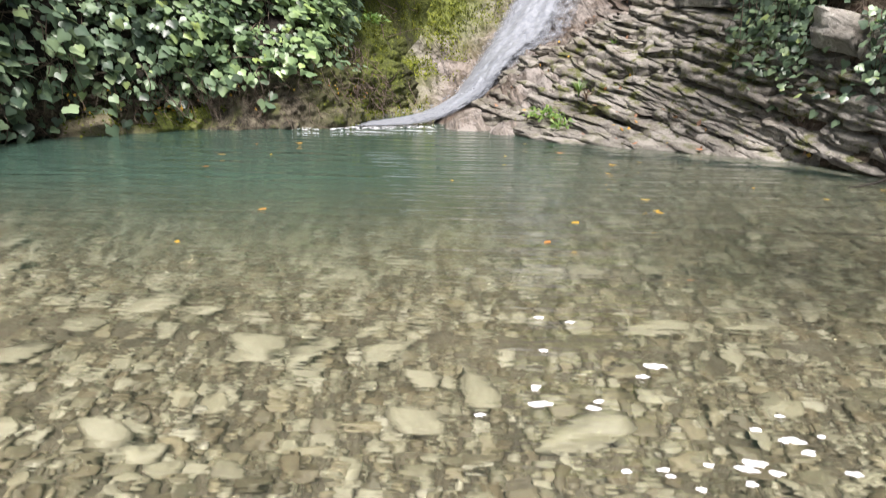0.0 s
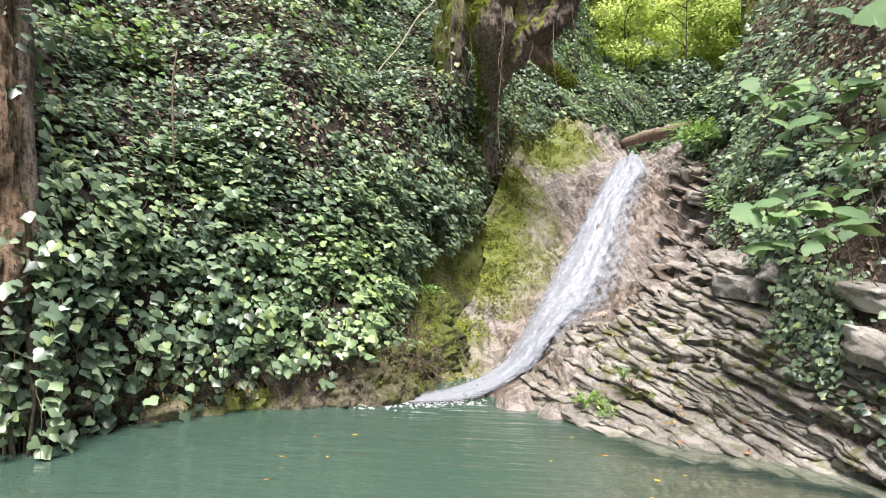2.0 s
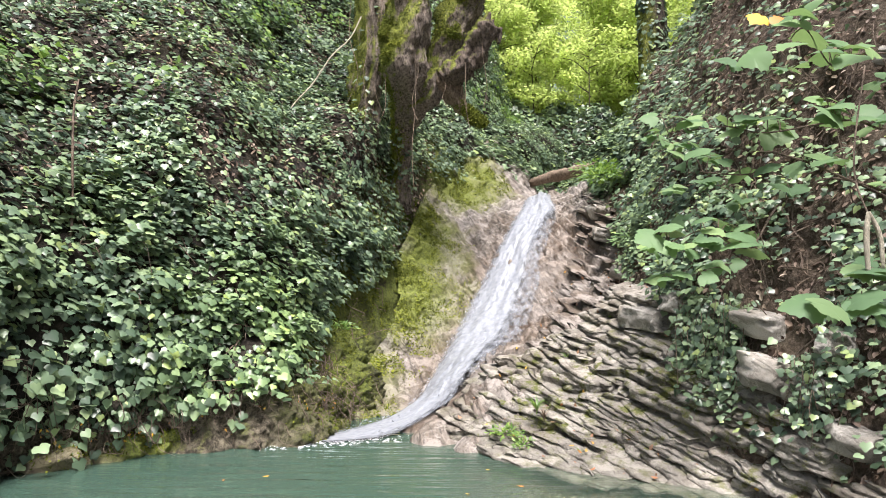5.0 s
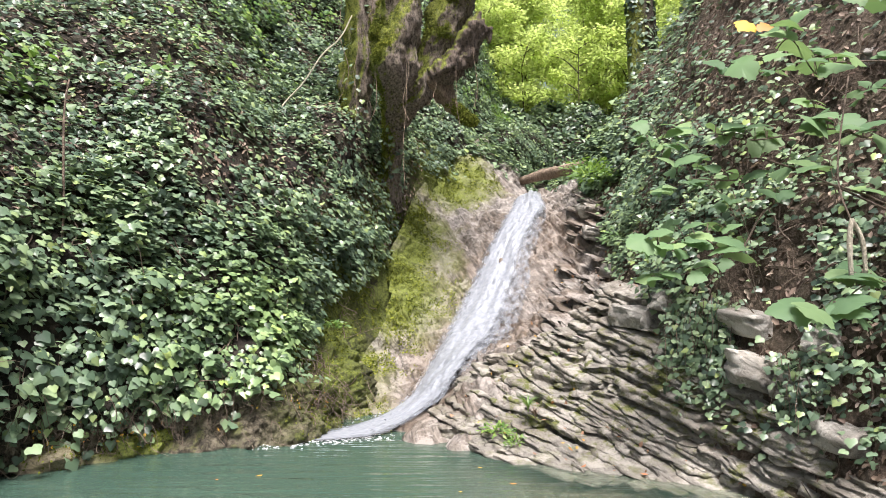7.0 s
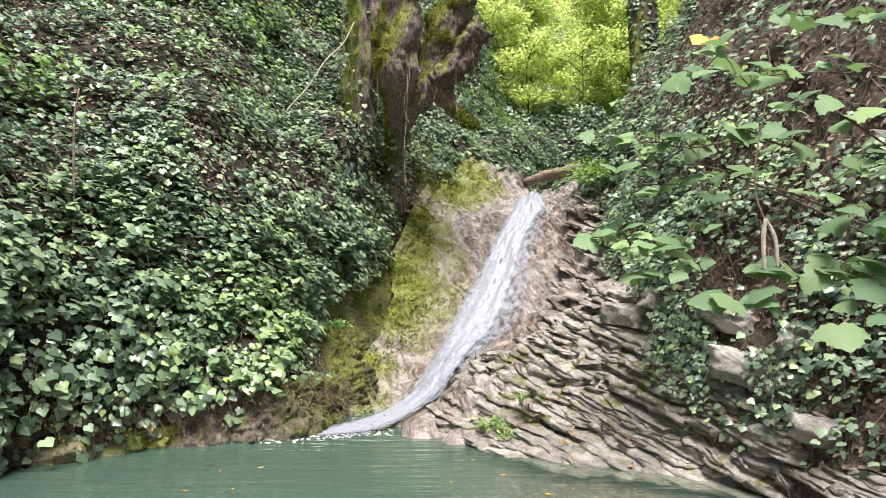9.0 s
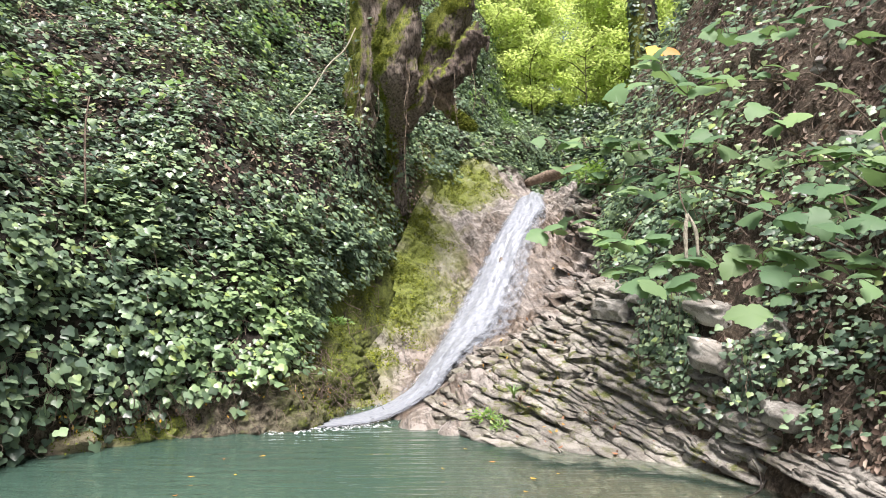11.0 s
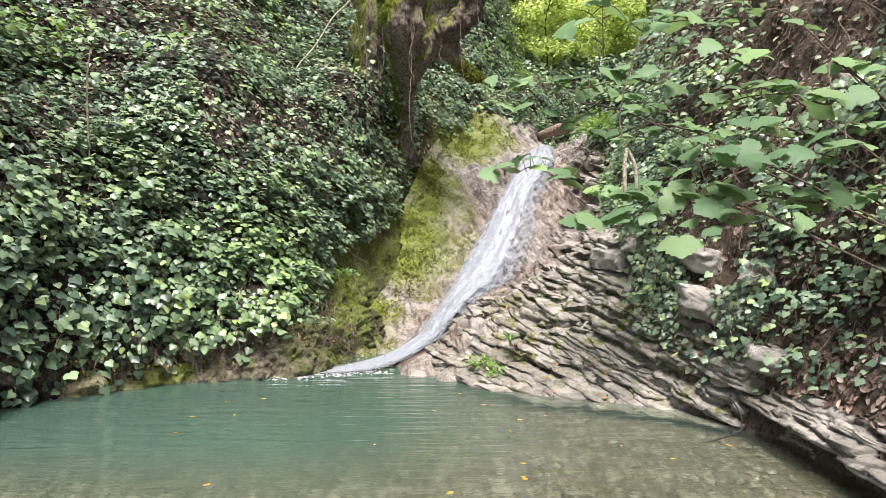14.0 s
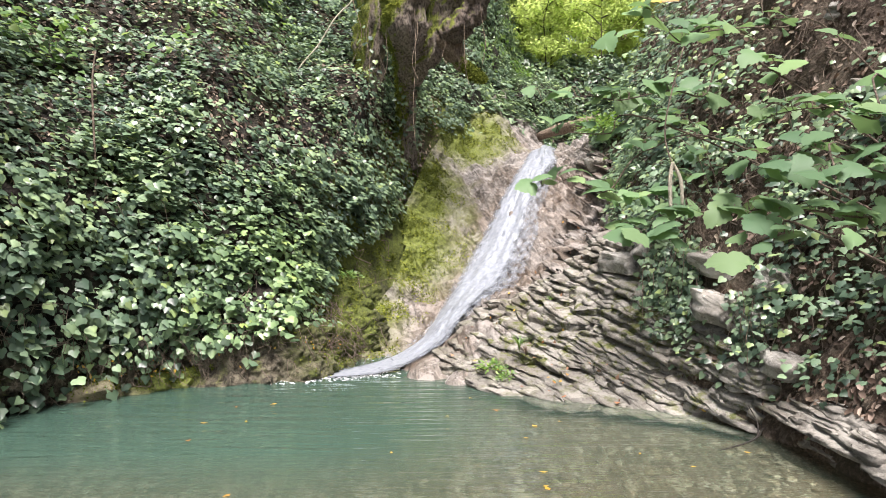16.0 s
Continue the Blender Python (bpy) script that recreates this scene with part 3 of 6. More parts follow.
C8 = [(2.0, 21, 7.0), (3.0, 22, 6.4), (3.8, 22.5, 5.5), (4.6, 22.5, 5.5), (5.5, 22.3, 6.3), (6.5, 21.5, 7.6)]
chute_loft = Loft([C0, C1, C2, C3, C4, C5, C6, C7, C8], relief_chute, -1)

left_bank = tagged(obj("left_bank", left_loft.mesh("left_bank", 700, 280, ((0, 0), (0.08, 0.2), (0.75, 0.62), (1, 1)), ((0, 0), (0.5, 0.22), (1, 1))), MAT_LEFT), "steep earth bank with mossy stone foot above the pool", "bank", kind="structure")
right_bank = tagged(obj("right_bank", right_loft.mesh("right_bank", 300, 200), MAT_RIGHT), "steep hillside of brown leaf litter, roots and soil", "bank", kind="structure")
chute = tagged(obj("rock_chute", chute_loft.mesh("rock_chute", 620, 300, ((0, 0), (0.85, 0.72), (1, 1))), MAT_CHUTE), "grey-brown layered wet rock with green moss beside the fall", "rock face", kind="structure")


# pool bed, near shore, valley floor and the far ground in one sheet
def bed_z(x, y):
    deep = 0.18 + 0.2 * smooth(1.5, 3.2, y) + (0.2 + 0.8 * smooth(2.0, -0.9, x)) * smooth(2.6, 6.2, y)
    z = -deep * smooth(0.2, 1.6, y) + 0.25 * smooth(0.9, -1.5, y) + 0.8 * smooth(-2, -12, y)
    z = z + smooth(2.6, 3.6, x) * smooth(9, 6, y) * 0.25
    z = np.where(y > 8.5, -1.15 + 5.2 * smooth(10, 22, y) + (5.6 + 0.045 * np.clip(x - 6, -5, 7) ** 2 + 0.3 * np.sin(1.7 * x + 0.6 * y) + 0.2 * np.sin(3.9 * x)) * smooth(21, 28, y) + 0.05 * np.maximum(y - 28, 0), z)
    return z


def floor_z(x, y):
    p = np.stack([x, y, 0 * x], 1)
    return bed_z(x, y) + 0.035 * fbm(p, 1.3, 4, 31)


def sheet_axis(lo, hi, step, far):
    fine = np.arange(lo, hi, step)
    return np.concatenate([lo - np.geomspace(1, far, 40)[::-1], fine, hi + np.geomspace(1, far, 40)])


gx, gy = np.meshgrid(sheet_axis(-6.5, 5, 0.08, 240), sheet_axis(-3, 10, 0.08, 240), indexing="ij")
gp = np.stack([gx.ravel(), gy.ravel(), np.zeros(gx.size)], 1)
gp[:, 2] = floor_z(gp[:, 0], gp[:, 1])
gk = np.arange(gx.size).reshape(gx.shape)
gf = np.stack([gk[:-1, :-1], gk[1:, :-1], gk[1:, 1:], gk[:-1, 1:]], -1).reshape(-1, 4)
tagged(obj("ground", mesh_from("ground", gp, gf), MAT_BED), "sandy stream bed and ground under leaf litter", "ground", kind="structure")

wx, wy = np.meshgrid(np.linspace(-7, 4.6, 120), np.linspace(-0.6, 11.4, 120), indexing="ij")
wp = np.stack([wx.ravel(), wy.ravel(), np.zeros(wx.size)], 1)
wk = np.arange(wx.size).reshape(wx.shape)
wf = np.stack([wk[:-1, :-1], wk[1:, :-1], wk[1:, 1:], wk[:-1, 1:]], -1).reshape(-1, 4)
water_mesh = mesh_from("pool_water", wp, wf)
depth = -bed_z(wp[:, 0], wp[:, 1])
water_mesh.attributes.new("depth", "FLOAT", "POINT").data.foreach_set("value", depth.astype(np.float32))
water = tagged(obj("pool_water", water_mesh, MAT_WATER), "clear green pool water with soft ripples, deeper by the bank", "water", kind="structure")
water.visible_shadow = False


# ---- the fall ----
STRAND = (np.array([(0, 0, 0), (0.13, 0.4, 0.03), (0, 1, 0), (-0.13, 0.4, 0.03)]), np.array([(0, 1, 2), (0, 2, 3)]))


def leaf_mesh(name, template, place, tip, face, size):
    """All leaves of one kind: place, way of the tip, way of the upper side and length of each."""
    verts, tris = template
    y = unit(tip)
    x = unit(np.cross(y, face))
    z = np.cross(x, y)
    v = place[:, None] + size[:, None, None] * (verts[None, :, :1] * x[:, None] + verts[None, :, 1:2] * y[:, None] + verts[None, :, 2:] * z[:, None])
    f = tris[None] + (np.arange(len(place)) * len(verts))[:, None, None]
    return mesh_from(name, v.reshape(-1, 3), f.reshape(-1, 3))


FALL_L = [(2.7, 17.4, 4.4), (2.32, 16.1, 4.15), (2.08, 15.5, 3.8), (1.78, 14.9, 3.35), (1.42, 14.3, 2.75), (1.1, 13.9, 2.1), (0.75, 13.3, 1.5), (0.47, 12.6, 1.03), (0.25, 12.0, 0.66), (0.05, 11.2, 0.36), (-0.12, 10.6, 0.18), (-0.5, 9.9, 0.05), (-1.0, 9.2, 0.02), (-1.5, 8.7, 0.012)]
FALL_R = [(3.2, 17.4, 4.4), (2.95, 16.0, 4.15), (2.92, 15.1, 3.75), (2.7, 14.45, 3.3), (2.4, 13.75, 2.72), (2.22, 13.2, 2.13), (2.0, 12.6, 1.58), (1.66, 11.7, 1.1), (1.15, 10.4, 0.84), (0.66, 9.75, 0.56), (0.42, 9.55, 0.33), (-0.04, 9.2, 0.09), (-0.42, 8.7, 0.015), (-1.0, 8.4, 0.012)]


def fall_mesh(lift, swell, seed):
    n, k = 420, 60
    t = np.linspace(0, 1, n)
    left, right = spline(FALL_L, t), spline(FALL_R, t)
    s = np.linspace(-1, 1, k)
    p = left[:, None] + (right - left)[:, None] * ((s + 1) / 2)[None, :, None]
    p = p.reshape(-1, 3)
    tt, ss = np.repeat(t, k), np.tile(s, n)
    q = np.stack([ss * 3, tt * 18, 0 * ss], 1)
    dome = 1 - ss**2
    rise = (lift + (swell * fbm(q, 1.0, 3, seed) + 0.25 * swell * np.abs(fbm(q * (1, 1.3, 1), 3.2, 3, seed + 3))) * dome**0.5) * smooth(1.0, 0.62, tt) * (0.35 + 0.65 * dome)
    p += rise[:, None] * np.array([0.0, -0.75, 0.75])
    p[:, 2] += 0.01
    f = np.arange(n * k).reshape(n, k)
    f = np.stack([f[:-1, :-1], f[1:, :-1], f[1:, 1:], f[:-1, 1:]], -1).reshape(-1, 4)
    me = mesh_from("waterfall", p, f)
    # a dense stream, with a thin veil at its right side
    veil = smooth(0.12, 0.25, tt) * smooth(0.75, 0.6, tt)
    thick = np.where(ss < 0, 1 + ss, np.maximum(1 - ss / (1 - 0.5 * veil), 0.22 * veil * (1 - ss) ** 0.5))
    flow = np.stack([ss + seed, tt * 16, thick * (1 - 0.5 * smooth(0.86, 1.0, tt))], 1).astype(np.float32)
    me.attributes.new("flow", "FLOAT_VECTOR", "POINT").data.foreach_set("vector", flow.ravel())
    return me


fall = tagged(obj("waterfall", fall_mesh(0.12, 0.05, 41), MAT_FOAM), "white rushing cascade sliding down the rock into the pool", "waterfall", kind="structure")
part("spray", fall_mesh(0.18, 0.06, 57), MAT_FOAM, fall, "loose white spray over the stream")


def unit_flow(t):
    mid = lambda q: 0.5 * (spline(FALL_L, q) + spline(FALL_R, q))
    return unit(mid(np.minimum(t + 0.01, 1)) - mid(np.maximum(t - 0.01, 0)))


def froth(count, seed):
    """Torn strands and drops of white water over the stream."""
    r = np.random.RandomState(seed)
    t = r.uniform(0.08, 0.93, count)
    s = np.where(r.rand(count) < 0.5, 0.1, 0.8) + 0.09 * r.normal(size=count)
    left, right = spline(FALL_L, t), spline(FALL_R, t)
    p = left + (right - left) * s[:, None]
    p = p + np.array([0, -0.75, 0.75]) * ((0.06 + 0.24 * (1 - (2 * s - 1) ** 2)) * r.uniform(0.5, 1.25, count) * smooth(1.0, 0.84, t))[:, None]
    way = unit_flow(t) + 0.22 * r.normal(size=(count, 3))
    ln = 0.012 + 0.06 * r.rand(count) ** 3
    return leaf_mesh("froth", STRAND, p, way, np.array([0.1, -0.8, 0.6]) + 0.5 * r.normal(size=(count, 3)), ln)


uu_, vv_ = np.meshgrid(np.linspace(0, 1, 160), np.linspace(0, 1, 90), indexing="ij")
MAT_FROTH, _, _fr = material("froth", 0.5)
_fr.inputs["Base Color"].default_value = (0.24, 0.252, 0.275, 1)
tagged(part("froth", froth(1500, 43), MAT_FROTH, fall, "torn white strands and drops"), kind="stuff")
CHUTE_GRID = chute_loft.at(uu_.ravel(), vv_.ravel())[0]


def hump(place, size, turn, seed):
    """A water-worn, rounded shoulder of rock."""
    bm = bmesh.new()
    bmesh.ops.create_icosphere(bm, subdivisions=5, radius=1)
    v = np.array([w.co for w in bm.verts])
    q = v * size
    q = q * (1 + 0.16 * fbm(q + seed, 1.6, 3, seed) + 0.025 * fbm(q, 9.0, 3, seed + 2))[:, None] + (unit(v) * strata(q + seed, 0.09, 0.035)[:, None])
    for w, c in zip(bm.verts, q):
        w.co = c
    part("rock_hump", bm, MAT_CHUTE, chute).matrix_world = pose(*place, *turn)


hump((0.36, 8.85, -0.1), (0.46, 0.7, 0.3), (8, 0, -28), 61)
hump((0.8, 8.4, -0.08), (0.32, 0.6, 0.24), (5, 0, -30), 62)
hump((0.75, 9.4, 0.2), (0.34, 0.7, 0.3), (14, 0, -28), 63)
hump((0.2, 9.6, -0.05), (0.4, 0.8, 0.22), (10, 0, -30), 64)


# a sheet of foam where the fall runs out over the pool
ux_, uy_ = np.meshgrid(np.linspace(-1, 1, 50), np.linspace(-1, 1, 40), indexing="ij")
a_, b_ = ux_.ravel(), uy_.ravel()
fp_ = np.stack([-0.95 + 0.95 * a_ + 0.3 * b_, 8.85 + 0.42 * a_ + 0.42 * b_, np.full(a_.size, 0.014)], 1)
fk_ = np.arange(a_.size).reshape(ux_.shape)
foam_me = mesh_from("foam_sheet", fp_, np.stack([fk_[:-1, :-1], fk_[1:, :-1], fk_[1:, 1:], fk_[:-1, 1:]], -1).reshape(-1, 4))
thick_ = 0.34 * np.clip(1 - np.sqrt(a_**2 + b_**2), 0, 1) * (0.75 + 0.5 * a_) + np.where(a_**2 + b_**2 < 1, 0.0, -0.6)
foam_me.attributes.new("flow", "FLOAT_VECTOR", "POINT").data.foreach_set("vector", np.stack([fp_[:, 1] * 3, fp_[:, 0] * 2.2, thick_], 1).astype(np.float32).ravel())
part("foam_sheet", foam_me, MAT_FOAM, fall, "thin white foam spreading on the pool")


# ---- layered rock slab at# ---- layered rock slab at the right of the fall ----
LAYER_TOP = [(0.3, 9.0, 0.15), (0.9, 9.35, 0.62), (1.5, 9.5, 0.98), (2.0, 9.4, 1.2), (2.4, 9.3, 1.5), (2.8, 9.2, 1.9)]
LAYER_END = [(1.5, 7.05, -0.08), (2.6, 6.5, -0.08), (3.2, 5.95, -0.05), (3.45, 5.75, 0.42), (3.3, 6.5, 0.88), (3.15, 7.8, 1.6)]


def rock_block(length, width, height, seed, k=16, cuts=9):
    """A bedded block with broken, sharp edges; x along, y across, z up."""
    nx, ny, nz = max(6, int(length / 0.045)), 8, 5
    pts, keys, faces = [], {}, []

    def vert(a, b, c):
        if (a, b, c) not in keys:
            keys[a, b, c] = len(pts)
            pts.append((a / nx - 0.5, b / ny - 0.5, c / nz - 0.5))
        return keys[a, b, c]

    for a in range(nx):
        for b in range(ny):
            faces.append((vert(a, b, nz), vert(a + 1, b, nz), vert(a + 1, b + 1, nz), vert(a, b + 1, nz)))
            faces.append((vert(a, b + 1, 0), vert(a + 1, b + 1, 0), vert(a + 1, b, 0), vert(a, b, 0)))
        for c in range(nz):
            faces.append((vert(a, 0, c), vert(a + 1, 0, c), vert(a + 1, 0, c + 1), vert(a, 0, c + 1)))
            faces.append((vert(a, ny, c + 1), vert(a + 1, ny, c + 1), vert(a + 1, ny, c), vert(a, ny, c)))
    for b in range(ny):
        for c in range(nz):
            faces.append((vert(0, b, c + 1), vert(0, b + 1, c + 1), vert(0, b + 1, c), vert(0, b, c)))
            faces.append((vert(nx, b, c), vert(nx, b + 1, c), vert(nx, b + 1, c + 1), vert(nx, b, c + 1)))
    co = np.array(pts)
    r = np.abs(co) * 2
    co = co * (r.max(1) / np.maximum((r**k).sum(1) ** (1 / k), 1e-6))[:, None]
    p = co * (length, width, height)
    rs = np.random.RandomState(seed)
    # broken corners and ends: flat cuts at odd angles
    for c in range(cuts):
        end = c < cuts // 2
        n = unit(np.array([rs.choice((-1, 1)), rs.normal() * 0.55, rs.normal() * 0.25]) if end else np.array([rs.normal() * 0.25, rs.choice((-1, 1)), rs.normal() * 0.6]))
        far = 0.5 * (length if end else width) * rs.uniform(0.72, 1.0)
        over = np.maximum(p @ n - far, 0)
        p = p - over[:, None] * n
    q = p + (seed * 3.7, seed * 1.3, seed * 0.7)
    # thin sub-layers eaten back step by step along the broken faces
    level = np.floor((co[:, 2] + 0.5) * 4.99).astype(np.int64)
    cell = np.floor(q[:, 0] * 4.5 + 0.7 * level).astype(np.int64)
    back = 0.035 * hash3(level, seed, 5) + 0.035 * hash3(level, cell, seed)
    p[:, 1] += back * np.sign(co[:, 1]) * min(1.0, width / 0.3) + 0.022 * fbm(q, 6.0, 3, seed)
    flake = np.floor(q[:, 1] * 9 + 0.8 * vnoise(q, 4.0, seed + 2)).astype(np.int64)
    p[:, 2] += 0.06 * height * hash3(flake, cell, seed) * (co[:, 2] > 0.3) + 0.005 * fbm(q, 9.0, 2, seed + 3) + 0.05 * height * vnoise(q * (0.6, 0.6, 0), 2.2, seed + 5)
    p[:, 0] += 0.015 * fbm(q, 6.0, 3, seed + 19)
    return mesh_from("rock_block", p, faces)


slab = tagged(new("rock_slab"), "pale grey layered rock outcrop stepping down into the pool", "rock outcrop", kind="structure")
rng = random.Random(5)
LAYERS = 40
for i in range(LAYERS):
    f = i / (LAYERS - 1)
    a, b = Vector(spline(LAYER_TOP, np.array([f]))[0]), Vector(spline(LAYER_END, np.array([f]))[0])
    g = f + 0.07 if f < 0.9 else f - 0.07
    way = 1 if f < 0.9 else -1
    a2, b2 = Vector(spline(LAYER_TOP, np.array([g]))[0]), Vector(spline(LAYER_END, np.array([g]))[0])
    along = (b - a).normalized()
    total = (b - a).length + 0.3
    s = rng.uniform(-0.3, 0.0)
    while s < total - 0.1:
        ln = min(rng.choice((rng.uniform(0.2, 0.6), rng.uniform(0.5, 1.1), rng.uniform(0.9, 2.2))), max(0.3, total - s))
        w, h = rng.uniform(0.3, 0.46), rng.choice((0.06, 0.08, 0.1, 0.14)) * rng.uniform(0.8, 1.2)
        mid = a + along * (s + ln / 2)
        rise = (a2 - a).lerp(b2 - b, max(0, min(1, s / total))) * way
        across = (rise - along * rise.dot(along)).normalized()
        flat = (across + Vector((1.0, 0.35, -0.35))).normalized()
        flat = (flat - along * flat.dot(along)).normalized()
        nrm = along.cross(flat)
        if nrm.z < 0:
            nrm = -nrm
        m = Matrix((along, nrm.cross(along), nrm)).transposed().to_4x4()
        m.translation = mid + nrm * rng.uniform(-0.022, 0.022) + across * rng.uniform(-0.05, 0.05)
        m = m @ pose(0, 0, 0, rng.uniform(-6, 6), rng.uniform(-2, 2), rng.uniform(-5, 5))
        ob = obj("rock_block", rock_block(ln * 1.0, w, h, i * 31 + int(s * 10) + 40, 24, 6), MAT_SLAB, slab, smooth=False)
        ob.matrix_world = m
        s += ln

# the long low ledge along the water
LEDGE = [((3.12, 6.3, 0.27), (3.3, 5.6, 0.28)), ((3.3, 6.1, 0.05), (3.42, 5.3, 0.05)), ((3.3, 5.85, 0.3), (3.29, 3.9, 0.23)), ((3.29, 4.0, 0.22), (3.2, 2.0, 0.16)), ((3.52, 5.3, 0.42), (3.54, 3.6, 0.38)), ((3.42, 5.4, 0.06), (3.44, 3.4, 0.03)), ((3.44, 3.5, 0.03), (3.4, 2.0, 0.0))]
beds = []
for a, b in LEDGE:
    a, b = np.array(a), np.array(b)
    for q in range(3):
        f0 = 0.0
        while f0 < 0.95:
            f1 = min(1.0, f0 + rng.uniform(0.35, 1.0))
            side = np.array([0.07, 0.02, 0]) * q + (rng.uniform(-0.03, 0.03), 0, -0.05 + 0.045 * q)
            beds.append((tuple(a + (b - a) * f0 + side), tuple(a + (b - a) * f1 + side), rng.uniform(0.14, 0.22), rng.uniform(0.04, 0.065)))
            f0 = f1
for k, (a, b, w, h) in enumerate(beds):
    a, b = Vector(a), Vector(b)
    along = (b - a).normalized()
    flat = Vector((0.95, 0.25, 0.12))
    flat = (flat - along * flat.dot(along)).normalized()
    nrm = along.cross(flat)
    nrm = -nrm if nrm.z < 0 else nrm
    m = Matrix((along, nrm.cross(along), nrm)).transposed().to_4x4()
    m.translation = (a + b) / 2 + flat * 0.08
    obj("rock_block", rock_block((b - a).length * 1.05, w, h, 900 + k, 30, 4), MAT_SLAB, slab, smooth=False).matrix_world = m

# broken ledges of the same bedding up the right side of the fall
UP_A = [(1.15, 9.9, 0.72), (1.6, 11.0, 0.98), (2.05, 12.4, 1.45), (2.5, 13.3, 2.2), (2.85, 14.3, 3.1), (3.1, 15.3, 3.95)]
for i in range(20):
    f = (i + rng.uniform(0, 0.6)) / 20
    a = Vector(spline(UP_A, np.array([f]))[0])
    along = Vector((0.5, -0.8, -0.28 - 0.12 * f)).normalized()
    s = rng.uniform(0.35, 0.7)
    reach = rng.uniform(1.4, 2.3)
    while s < reach:
        ln = rng.uniform(0.3, 1.1)
        w, h = rng.uniform(0.2, 0.4), rng.uniform(0.03, 0.07)
        flat = Vector((0.7, 0.6, 0.1))
        flat = (flat - along * flat.dot(along)).normalized()
        nrm = along.cross(flat)
        nrm = -nrm if nrm.z < 0 else nrm
        m = Matrix((along, nrm.cross(along), nrm)).transposed().to_4x4()
        mid = a + along * (s + ln / 2)
        # rest each block on the face below it
        grid = CHUTE_GRID - np.array(mid)
        hit = CHUTE_GRID[np.argmin((grid[:, :2] ** 2).sum(1))]
        mid.z = float(hit[2]) + 0.03
        m.translation = mid
        m = m @ pose(0, 0, 0, rng.uniform(-6, 6), rng.uniform(-4, 4), rng.uniform(-8, 8))
        obj("rock_block", rock_block(ln, w, h, 1200 + i * 13 + int(s * 10)), MAT_CHUTE, chute, smooth=False).matrix_world = m
        s += ln


# ---- leaves ----
def fan(outline, lift):
    """A leaf: a fan of triangles round its middle, folded a little along the midrib."""
    pts = [(0.0, 0.42, lift)] + [(x, y, -0.35 * abs(x) * abs(x)) for x, y in outline]
    n = len(outline)
    return np.array(pts), np.array([(0, 1 + i, 1 + (i + 1) % n) for i in range(n)])


IVY = fan([(0, 0.06), (0.22, -0.12), (0.5, 0.0), (0.6, 0.3), (0.34, 0.56), (0.2, 0.8), (0, 1.0), (-0.2, 0.8), (-0.34, 0.56), (-0.6, 0.3), (-0.5, 0.0), (-0.22, -0.12)], 0.05)
LOBED = fan([(0, 0.02), (0.16, -0.1), (0.34, -0.02), (0.56, 0.12), (0.62, 0.36), (0.42, 0.48), (0.36, 0.66), (0.2, 0.8), (0, 1.05),
             (-0.2, 0.8), (-0.36, 0.66), (-0.42, 0.48), (-0.62, 0.36), (-0.56, 0.12), (-0.34, -0.02), (-0.16, -0.1)], 0.05)
_half = [(0.05, -0.04), (0.18, -0.12), (0.32, -0.08), (0.42, -0.1), (0.5, 0.02), (0.62, 0.06), (0.66, 0.16), (0.78, 0.24), (0.7, 0.36), (0.72, 0.46), (0.56, 0.48), (0.46, 0.56), (0.48, 0.68), (0.36, 0.74), (0.3, 0.86), (0.18, 0.9), (0.1, 1.0)]
MAPLE = fan([(0, 0.04), *_half, (0, 1.06), *[(-x, y) for x, y in _half[::-1]]], 0.05)
OVAL = (np.array([(0, 0, 0), (0.28, 0.4, -0.03), (0, 1, 0), (-0.28, 0.4, -0.03)]), np.array([(0, 1, 2), (0, 2, 3)]))


def scatter(loft, count, chance, seed, us=(0, 1), vs=(0, 1)):
    """Places on a loft, evenly by area times chance(point, u)."""
    r = np.random.RandomState(seed)
    nu = nv = 160
    u, v = np.meshgrid(np.linspace(*us, nu), np.linspace(*vs, nv), indexing="ij")
    p = loft.base(u.ravel(), v.ravel())
    g = p.reshape(nu, nv, 3)
    area = np.linalg.norm(np.cross(g[1:, :-1] - g[:-1, :-1], g[:-1, 1:] - g[:-1, :-1]), axis=2)
    w = (area * chance(p, u.ravel()).reshape(nu, nv)[:-1, :-1]).ravel()
    pick = r.choice(w.size, count, p=w / w.sum())
    i, j = pick // (nv - 1), pick % (nv - 1)
    uu = us[0] + (i + r.rand(count)) / (nu - 1) * (us[1] - us[0])
    vv = vs[0] + (j + r.rand(count)) / (nv - 1) * (vs[1] - vs[0])
    return (*loft.at(uu, vv), r)


